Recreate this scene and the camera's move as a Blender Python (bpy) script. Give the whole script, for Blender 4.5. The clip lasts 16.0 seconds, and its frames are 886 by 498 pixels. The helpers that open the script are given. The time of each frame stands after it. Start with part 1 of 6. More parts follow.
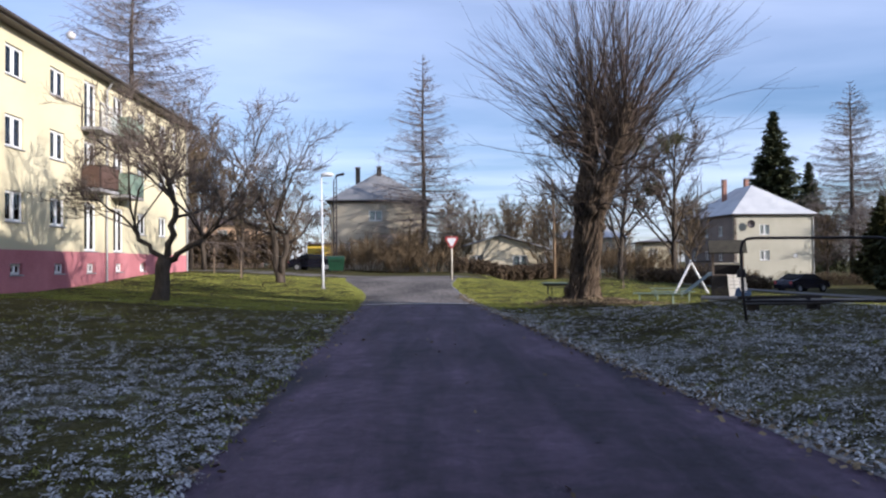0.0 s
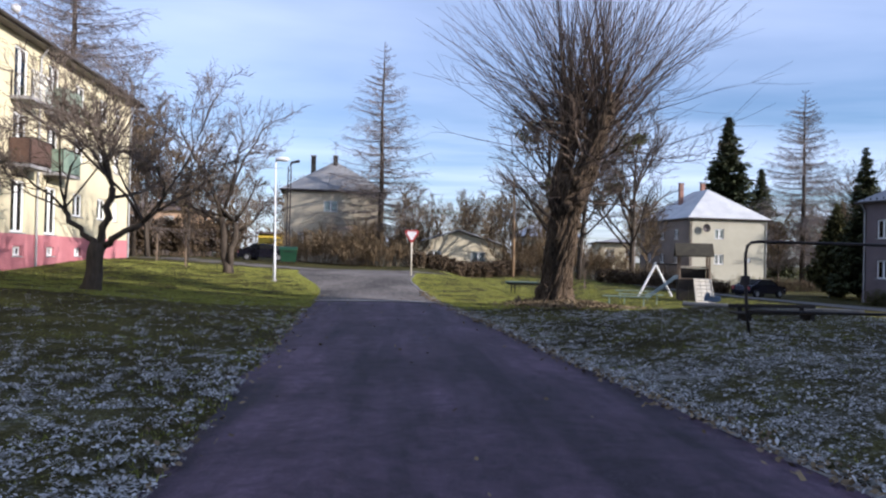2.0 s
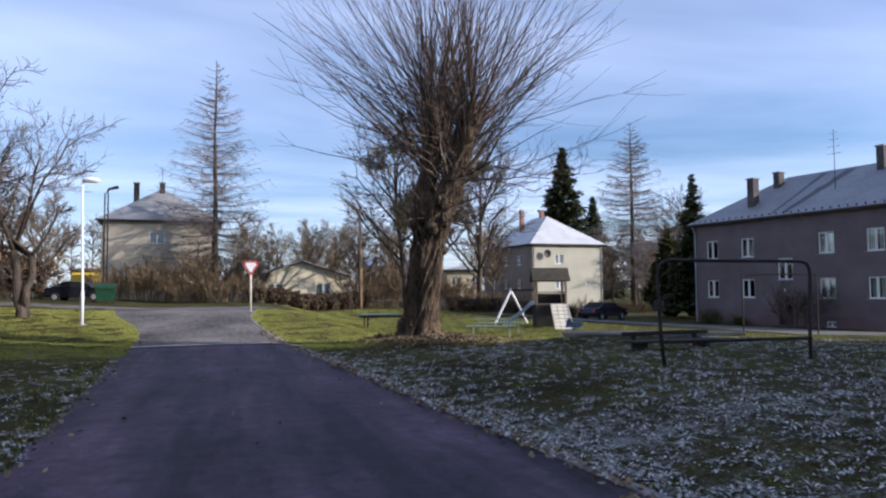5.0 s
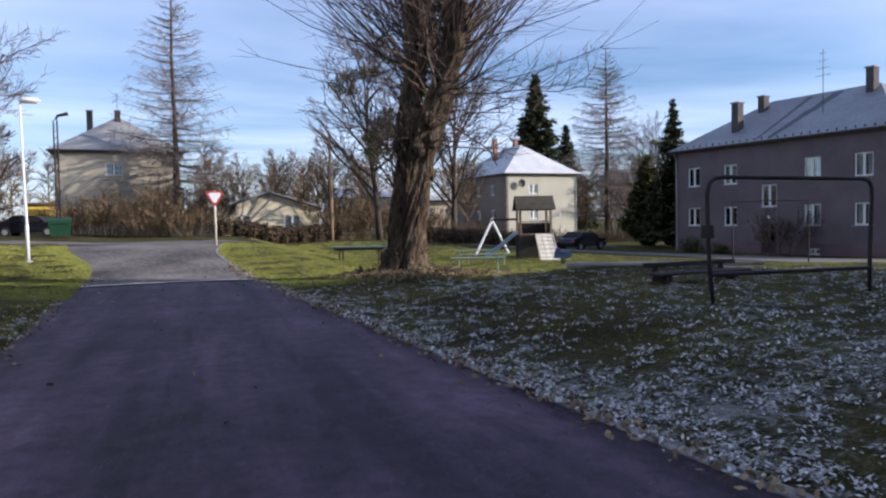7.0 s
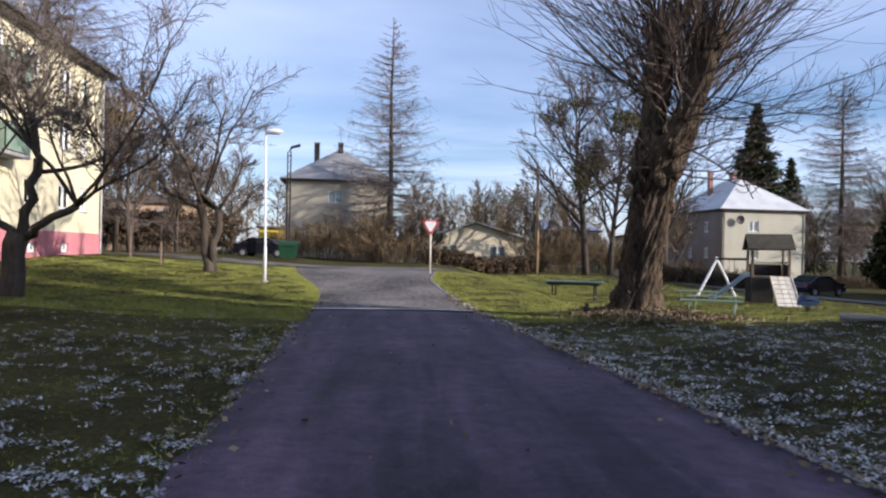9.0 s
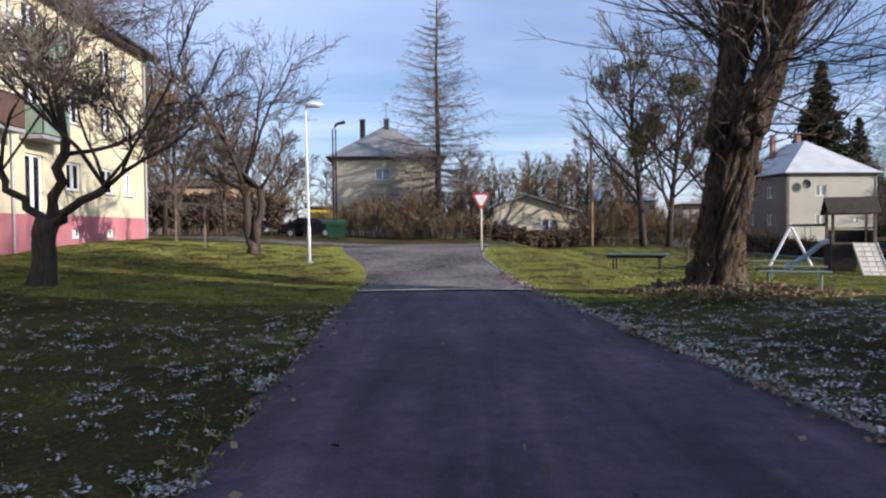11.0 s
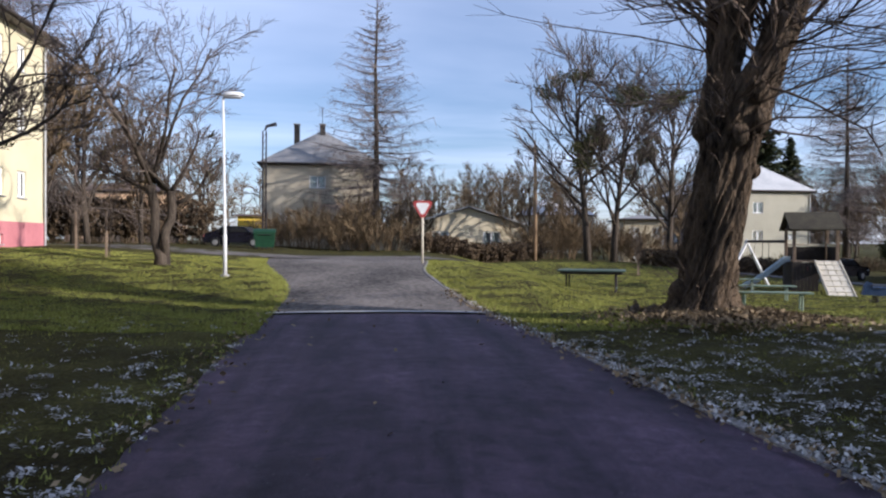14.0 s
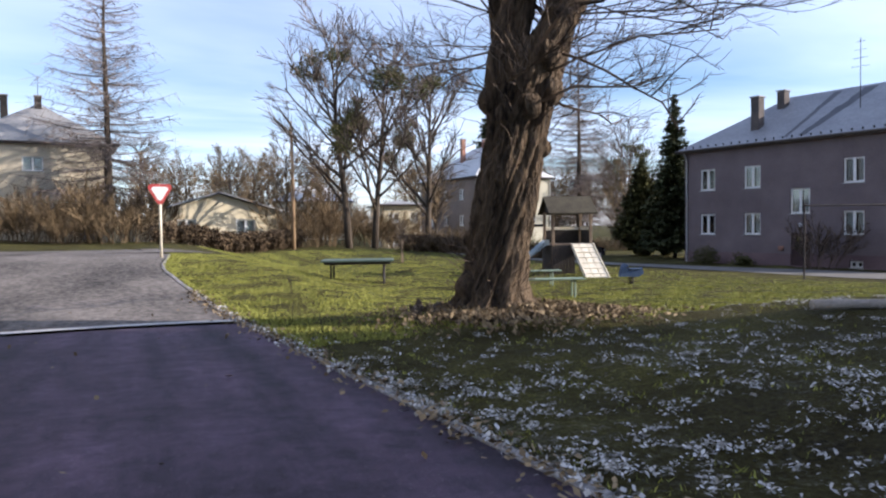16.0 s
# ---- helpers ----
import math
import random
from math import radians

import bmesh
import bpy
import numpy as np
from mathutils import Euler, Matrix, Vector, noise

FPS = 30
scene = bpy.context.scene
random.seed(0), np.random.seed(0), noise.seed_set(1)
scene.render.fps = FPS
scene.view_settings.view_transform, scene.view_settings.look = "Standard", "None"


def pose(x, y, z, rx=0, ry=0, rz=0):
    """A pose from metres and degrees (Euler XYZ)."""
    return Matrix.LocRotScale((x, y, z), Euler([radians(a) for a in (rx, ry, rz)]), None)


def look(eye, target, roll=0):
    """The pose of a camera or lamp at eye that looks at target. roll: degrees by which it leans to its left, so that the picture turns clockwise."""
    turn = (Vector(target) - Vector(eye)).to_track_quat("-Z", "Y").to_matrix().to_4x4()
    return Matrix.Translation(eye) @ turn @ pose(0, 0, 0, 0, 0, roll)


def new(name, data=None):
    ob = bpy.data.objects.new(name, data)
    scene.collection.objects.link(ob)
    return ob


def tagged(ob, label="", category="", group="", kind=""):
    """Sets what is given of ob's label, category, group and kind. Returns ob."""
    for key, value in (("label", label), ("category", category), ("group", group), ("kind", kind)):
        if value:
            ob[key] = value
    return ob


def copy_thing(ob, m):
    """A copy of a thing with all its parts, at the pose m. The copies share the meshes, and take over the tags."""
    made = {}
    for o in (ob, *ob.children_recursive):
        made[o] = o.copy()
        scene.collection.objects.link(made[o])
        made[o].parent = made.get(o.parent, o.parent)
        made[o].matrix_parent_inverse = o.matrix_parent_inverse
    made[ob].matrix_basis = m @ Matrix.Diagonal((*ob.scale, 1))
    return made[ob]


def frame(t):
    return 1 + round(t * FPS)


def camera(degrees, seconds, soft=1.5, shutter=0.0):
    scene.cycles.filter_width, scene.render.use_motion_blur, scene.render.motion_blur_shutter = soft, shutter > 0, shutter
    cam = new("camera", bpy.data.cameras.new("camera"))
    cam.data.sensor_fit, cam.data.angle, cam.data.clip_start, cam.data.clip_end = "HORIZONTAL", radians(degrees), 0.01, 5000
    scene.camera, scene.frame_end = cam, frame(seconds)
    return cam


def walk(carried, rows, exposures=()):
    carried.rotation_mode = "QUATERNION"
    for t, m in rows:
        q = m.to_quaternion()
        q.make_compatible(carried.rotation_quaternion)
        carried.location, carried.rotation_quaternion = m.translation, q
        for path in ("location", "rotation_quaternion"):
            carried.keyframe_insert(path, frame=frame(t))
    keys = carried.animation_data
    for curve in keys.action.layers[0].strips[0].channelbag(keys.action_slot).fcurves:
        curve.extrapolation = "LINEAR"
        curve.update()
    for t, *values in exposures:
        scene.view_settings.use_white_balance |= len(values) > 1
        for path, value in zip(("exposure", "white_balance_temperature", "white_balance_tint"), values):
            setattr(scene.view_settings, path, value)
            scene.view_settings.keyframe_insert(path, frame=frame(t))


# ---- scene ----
cam = camera(63.1, 16.0, soft=2.2)
PATH = [
    (0, (-0.096, -0.24, 1.487), (-0.097, 1.759, 1.526), -0.5),
    (0.5, (-0.212, 0.236, 1.497), (-0.213, 2.235, 1.472), 1.4),
    (1, (-0.278, 0.713, 1.504), (-0.118, 2.705, 1.43), 1.5),
    (1.5, (-0.334, 1.128, 1.508), (-0.177, 3.122, 1.489), 1.5),
    (2, (-0.424, 1.501, 1.509), (-0.295, 3.497, 1.534), 1.3),
    (2.5, (-0.481, 1.887, 1.505), (-0.343, 3.882, 1.457), -0.3),
    (3, (-0.511, 2.289, 1.506), (-0.358, 4.283, 1.482), 1.5),
    (3.5, (-0.547, 2.697, 1.506), (-0.388, 4.689, 1.592), 0.4),
    (4, (-0.519, 3.181, 1.509), (-0.307, 5.168, 1.6), -0.2),
    (4.5, (-0.47, 3.732, 1.514), (-0.182, 5.709, 1.593), 0.9),
    (4.7, (-0.449, 3.952, 1.513), (-0.022, 5.902, 1.632), 0.9),
    (6.8, (-0.29, 6.138, 1.436), (0.489, 7.98, 1.423), -2.3),
    (7, (-0.322, 6.29, 1.434), (0.317, 8.184, 1.357), -1.1),
    (7.5, (-0.49, 6.551, 1.431), (-0.017, 8.493, 1.498), -0.2),
    (8, (-0.66, 6.78, 1.436), (-0.367, 8.757, 1.384), -2.7),
    (8.5, (-0.789, 7.06, 1.448), (-0.69, 9.049, 1.27), -0.7),
    (9, (-0.841, 7.397, 1.462), (-0.729, 9.394, 1.474), 1.1),
    (9.5, (-0.849, 7.757, 1.473), (-0.797, 9.757, 1.442), -1.3),
    (9.7, (-0.853, 7.905, 1.472), (-0.82, 9.903, 1.413), -0.9),
    (11.8, (-0.864, 9.507, 1.424), (-0.906, 11.506, 1.379), -0.9),
    (12, (-0.87, 9.686, 1.422), (-0.893, 11.686, 1.397), -1.5),
    (12.5, (-0.895, 10.166, 1.424), (-0.903, 12.166, 1.441), 0.2),
    (13, (-0.905, 10.664, 1.412), (-0.737, 12.657, 1.416), 1.6),
    (13.5, (-0.895, 11.104, 1.401), (-0.716, 13.095, 1.38), -0.0),
    (14, (-0.859, 11.563, 1.407), (-0.712, 13.558, 1.385), 0.3),
    (14.5, (-0.784, 12.131, 1.425), (-0.414, 14.096, 1.394), 0.0),
    (15, (-0.627, 12.73, 1.434), (-0.044, 14.643, 1.442), -0.2),
    (15.5, (-0.514, 13.289, 1.44), (0.144, 15.178, 1.395), -0.5),
    (16, (-0.467, 13.857, 1.456), (0.322, 15.694, 1.394), -0.7),
]
EXPOSURES = [(0, 0.50, 5500, 18), (0.5, 0.46, 5500, 18), (1, 0.68, 5500, 18), (2, 0.56, 5500, 18), (3, 0.62, 5500, 18), (4.5, 0.50, 5450, 18), (7, 0.52, 5500, 18), (7.5, 0.80, 5750, 18), (8.5, 0.78, 5750, 18), (9, 0.52, 5600, 18), (9.5, 0.48, 5550, 18), (12.5, 0.31, 5500, 18), (14.5, 0.48, 5550, 17), (16, 0.95, 5800, 17)]
walk(cam, [(t, look(eye, target, roll)) for t, eye, target, roll in PATH], EXPOSURES)

# ---- light ----
SUN_AZ = (0.90, -0.436)          # towards the sun, in plan
SUN_EL = radians(19.0)
world = bpy.data.worlds.new("winter_sky")
scene.world = world
world.use_nodes = True
wn, wl = world.node_tree.nodes, world.node_tree.links
wn.clear()


def wnode(kind, **kw):
    n = wn.new(kind)
    for k, v in kw.items():
        n.inputs[k].default_value = v
    return n


sky = wn.new("ShaderNodeTexSky")
sky.sky_type = "NISHITA"
sky.sun_disc = False
sky.sun_elevation = SUN_EL
sky.sun_rotation = math.atan2(SUN_AZ[0], SUN_AZ[1])
sky.air_density, sky.dust_density, sky.ozone_density = 1.0, 0.6, 2.5
co = wn.new("ShaderNodeTexCoord")
sep = wn.new("ShaderNodeSeparateXYZ")
wl.new(co.outputs["Generated"], sep.inputs[0])
zz = wn.new("ShaderNodeMath"); zz.operation = "MAXIMUM"; zz.inputs[1].default_value = 0.03
wl.new(sep.outputs["Z"], zz.inputs[0])
px = wn.new("ShaderNodeMath"); px.operation = "DIVIDE"
py = wn.new("ShaderNodeMath"); py.operation = "DIVIDE"
wl.new(sep.outputs["X"], px.inputs[0]); wl.new(zz.outputs[0], px.inputs[1])
wl.new(sep.outputs["Y"], py.inputs[0]); wl.new(zz.outputs[0], py.inputs[1])
comb = wn.new("ShaderNodeCombineXYZ")
wl.new(px.outputs[0], comb.inputs[0]); wl.new(py.outputs[0], comb.inputs[1])
mp = wn.new("ShaderNodeMapping")
mp.inputs["Rotation"].default_value = (0, 0, radians(-14))
mp.inputs["Scale"].default_value = (0.22, 0.40, 1)
wl.new(comb.outputs[0], mp.inputs[0])
cn = wnode("ShaderNodeTexNoise", Scale=1.0, Detail=6.0, Roughness=0.5, Distortion=0.3)
wl.new(mp.outputs[0], cn.inputs["Vector"])
cr = wn.new("ShaderNodeValToRGB")
cr.color_ramp.elements[0].position, cr.color_ramp.elements[1].position = 0.30, 0.86
cr.color_ramp.elements[1].color = (0.66, 0.66, 0.66, 1)
wl.new(cn.outputs[0], cr.inputs[0])
SKY_GAIN = 0.10
cm = wn.new("ShaderNodeMixRGB")
cm.inputs[2].default_value = (9.6, 9.9, 10.8, 1)
wl.new(cr.outputs[0], cm.inputs[0]); wl.new(sky.outputs[0], cm.inputs[1])
bg = wnode("ShaderNodeBackground", Strength=SKY_GAIN)
wl.new(cm.outputs[0], bg.inputs[0])
wo = wn.new("ShaderNodeOutputWorld")
wl.new(bg.outputs[0], wo.inputs[0])

sun = new("sun", bpy.data.lights.new("sun", "SUN"))
sun.data.energy, sun.data.angle, sun.data.color = 5.0, radians(0.55), (1.0, 0.87, 0.68)
sun.matrix_world = look((SUN_AZ[0] * 60, SUN_AZ[1] * 60, 60 * math.tan(SUN_EL)), (0, 0, 0))


# ---- materials ----
def material(name, rough=0.8, metal=0.0, spec=0.3):
    m = bpy.data.materials.new(name)
    m.use_nodes = True
    b = m.node_tree.nodes["Principled BSDF"]
    b.inputs["Roughness"].default_value, b.inputs["Metallic"].default_value = rough, metal
    b.inputs["Specular IOR Level"].default_value = spec
    return m, m.node_tree.nodes, m.node_tree.links, b


def ramp(nodes, stops):
    r = nodes.new("ShaderNodeValToRGB")
    e = r.color_ramp.elements
    while len(e) < len(stops):
        e.new(0.5)
    for k, (p, c) in zip(e, stops):
        k.position, k.color = p, (*c, 1)
    return r


def coords(nodes, links, stretch=(1, 1, 1)):
    tc = nodes.new("ShaderNodeTexCoord")
    mpn = nodes.new("ShaderNodeMapping")
    mpn.inputs["Scale"].default_value = stretch
    links.new(tc.outputs["Object"], mpn.inputs[0])
    return mpn.outputs[0]


def noise_tex(nodes, links, vec, scale, detail=5, rough=0.6, dist=0.0):
    n = nodes.new("ShaderNodeTexNoise")
    n.inputs["Scale"].default_value, n.inputs["Detail"].default_value = scale, detail
    n.inputs["Roughness"].default_value, n.inputs["Distortion"].default_value = rough, dist
    links.new(vec, n.inputs["Vector"])
    return n.outputs[0]


def worn(name, dark, light, fine=30, broad=0.8, rough=0.85, metal=0.0, bump=0.3, bump_size=0.01, stretch=(1, 1, 1), spec=0.3, piece=0.0):
    """A worn surface: grain and broad stains between two tones, with relief."""
    m, n, l, b = material(name, rough, metal, spec)
    v = coords(n, l, stretch)
    a = noise_tex(n, l, v, fine, 6)
    c = noise_tex(n, l, v, broad, 4)
    mx = n.new("ShaderNodeMath"); mx.operation = "MULTIPLY_ADD"; mx.inputs[1].default_value = 0.5
    hf = n.new("ShaderNodeMath"); hf.operation = "MULTIPLY"; hf.inputs[1].default_value = 0.5
    l.new(c, hf.inputs[0]); l.new(a, mx.inputs[0]); l.new(hf.outputs[0], mx.inputs[2])
    src = mx.outputs[0]
    if piece:
        oi = n.new("ShaderNodeObjectInfo")
        pm = n.new("ShaderNodeMath"); pm.operation = "MULTIPLY_ADD"; pm.inputs[1].default_value = piece
        l.new(oi.outputs["Random"], pm.inputs[0]); l.new(src, pm.inputs[2])
        src = pm.outputs[0]
    r = ramp(n, [(0.36, dark), (0.66, light)])
    l.new(src, r.inputs[0]); l.new(r.outputs[0], b.inputs["Base Color"])
    bp = n.new("ShaderNodeBump")
    bp.inputs["Strength"].default_value, bp.inputs["Distance"].default_value = bump, bump_size
    l.new(a, bp.inputs["Height"]); l.new(bp.outputs[0], b.inputs["Normal"])
    return m


def asphalt_material():
    m, n, l, b = material("asphalt", 0.78, 0, 0.4)
    v = coords(n, l)
    vs = coords(n, l, (1.0, 0.10, 1))
    layers = [(noise_tex(n, l, v, 0.5, 6, 0.62, 0.6), [(0.3, (0.030, 0.0205, 0.034)), (0.72, (0.086, 0.060, 0.096))]),
              (noise_tex(n, l, v, 110, 3, 0.7), [(0.35, (0.6, 0.6, 0.6)), (0.72, (1.5, 1.45, 1.45))]),
              (noise_tex(n, l, vs, 1.3, 5, 0.6, 0.4), [(0.38, (0.52, 0.51, 0.54)), (0.66, (1.75, 1.68, 1.62))]),
              (noise_tex(n, l, v, 4.5, 6, 0.7, 0.5), [(0.36, (0.68, 0.68, 0.7)), (0.68, (1.46, 1.42, 1.40))])]
    out = None
    for tex, stops in layers:
        r = ramp(n, stops)
        l.new(tex, r.inputs[0])
        if out is None:
            out = r.outputs[0]
            continue
        mm = n.new("ShaderNodeMixRGB"); mm.blend_type = "MULTIPLY"; mm.inputs[0].default_value = 1
        l.new(out, mm.inputs[1]); l.new(r.outputs[0], mm.inputs[2])
        out = mm.outputs[0]
    # scattered pale stones in the surface
    vo = n.new("ShaderNodeTexVoronoi"); vo.inputs["Scale"].default_value = 16
    l.new(v, vo.inputs["Vector"])
    st = ramp(n, [(0.07, (0.6, 0.6, 0.6)), (0.14, (0, 0, 0))])
    l.new(vo.outputs["Distance"], st.inputs[0])
    pale = n.new("ShaderNodeMixRGB"); pale.inputs[2].default_value = (0.20, 0.18, 0.18, 1)
    l.new(st.outputs[0], pale.inputs[0]); l.new(out, pale.inputs[1])
    l.new(pale.outputs[0], b.inputs["Base Color"])
    bp = n.new("ShaderNodeBump"); bp.inputs["Strength"].default_value = 0.6; bp.inputs["Distance"].default_value = 0.012
    l.new(layers[1][0], bp.inputs["Height"]); l.new(bp.outputs[0], b.inputs["Normal"])
    return m


def lawn_material():
    """Winter grass, with hoar frost where the mesh's frost layer says that it has not yet melted."""
    m, n, l, b = material("lawn", 0.95, 0, 0.1)
    v = coords(n, l)
    fine = noise_tex(n, l, v, 20, 6, 0.78)
    broad = noise_tex(n, l, v, 0.45, 5, 0.6)
    clump = noise_tex(n, l, v, 4.2, 7, 0.78, 0.8)
    r = ramp(n, [(0.36, (0.016, 0.011, 0.005)), (0.54, (0.068, 0.062, 0.018)), (0.74, (0.25, 0.25, 0.062))])
    mx = n.new("ShaderNodeMath"); mx.operation = "MULTIPLY_ADD"; mx.inputs[1].default_value = 0.55
    h = n.new("ShaderNodeMath"); h.operation = "MULTIPLY"; h.inputs[1].default_value = 0.45
    l.new(broad, h.inputs[0]); l.new(fine, mx.inputs[0]); l.new(h.outputs[0], mx.inputs[2])
    l.new(mx.outputs[0], r.inputs[0])
    at = n.new("ShaderNodeAttribute"); at.attribute_name = "frost"
    # clumps that carry frost grow with the amount
    cl = n.new("ShaderNodeMath"); cl.operation = "MULTIPLY_ADD"; cl.inputs[1].default_value = 0.62
    f2 = n.new("ShaderNodeMath"); f2.operation = "MULTIPLY"; f2.inputs[1].default_value = 0.38
    l.new(fine, f2.inputs[0]); l.new(clump, cl.inputs[0]); l.new(f2.outputs[0], cl.inputs[2])
    ad = n.new("ShaderNodeMath"); ad.operation = "MULTIPLY_ADD"; ad.inputs[1].default_value = 0.40; ad.inputs[2].default_value = -0.33
    l.new(at.outputs["Fac"], ad.inputs[0])
    sm = n.new("ShaderNodeMath"); sm.operation = "ADD"
    l.new(ad.outputs[0], sm.inputs[0]); l.new(cl.outputs[0], sm.inputs[1])
    fr = ramp(n, [(0.36, (0, 0, 0)), (0.44, (0.10, 0.10, 0.10)), (0.53, (0.78, 0.78, 0.78))])
    l.new(sm.outputs[0], fr.inputs[0])
    mxc = n.new("ShaderNodeMixRGB"); mxc.inputs[2].default_value = (0.36, 0.36, 0.36, 1)
    l.new(fr.outputs[0], mxc.inputs[0]); l.new(r.outputs[0], mxc.inputs[1])
    l.new(mxc.outputs[0], b.inputs["Base Color"])
    bp = n.new("ShaderNodeBump"); bp.inputs["Strength"].default_value = 1.0; bp.inputs["Distance"].default_value = 0.09
    l.new(cl.outputs[0], bp.inputs["Height"]); l.new(bp.outputs[0], b.inputs["Normal"])
    return m


def glass_material():
    m = bpy.data.materials.new("window_glass")
    m.use_nodes = True
    n, l = m.node_tree.nodes, m.node_tree.links
    n.clear()
    g = n.new("ShaderNodeBsdfGlossy"); g.inputs["Roughness"].default_value = 0.03
    t = n.new("ShaderNodeBsdfTransparent"); t.inputs[0].default_value = (0.85, 0.9, 0.9, 1)
    f = n.new("ShaderNodeFresnel"); f.inputs[0].default_value = 1.7
    mixn = n.new("ShaderNodeMixShader")
    o = n.new("ShaderNodeOutputMaterial")
    l.new(f.outputs[0], mixn.inputs[0]); l.new(t.outputs[0], mixn.inputs[1]); l.new(g.outputs[0], mixn.inputs[2])
    l.new(mixn.outputs[0], o.inputs[0])
    return m


def leaf_material(name, dark, light):
    m, n, l, b = material(name, 0.8, 0, 0.15)
    ge = n.new("ShaderNodeNewGeometry")
    r = ramp(n, [(0.0, dark), (1.0, light)])
    l.new(ge.outputs["Random Per Island"], r.inputs[0]); l.new(r.outputs[0], b.inputs["Base Color"])
    return m


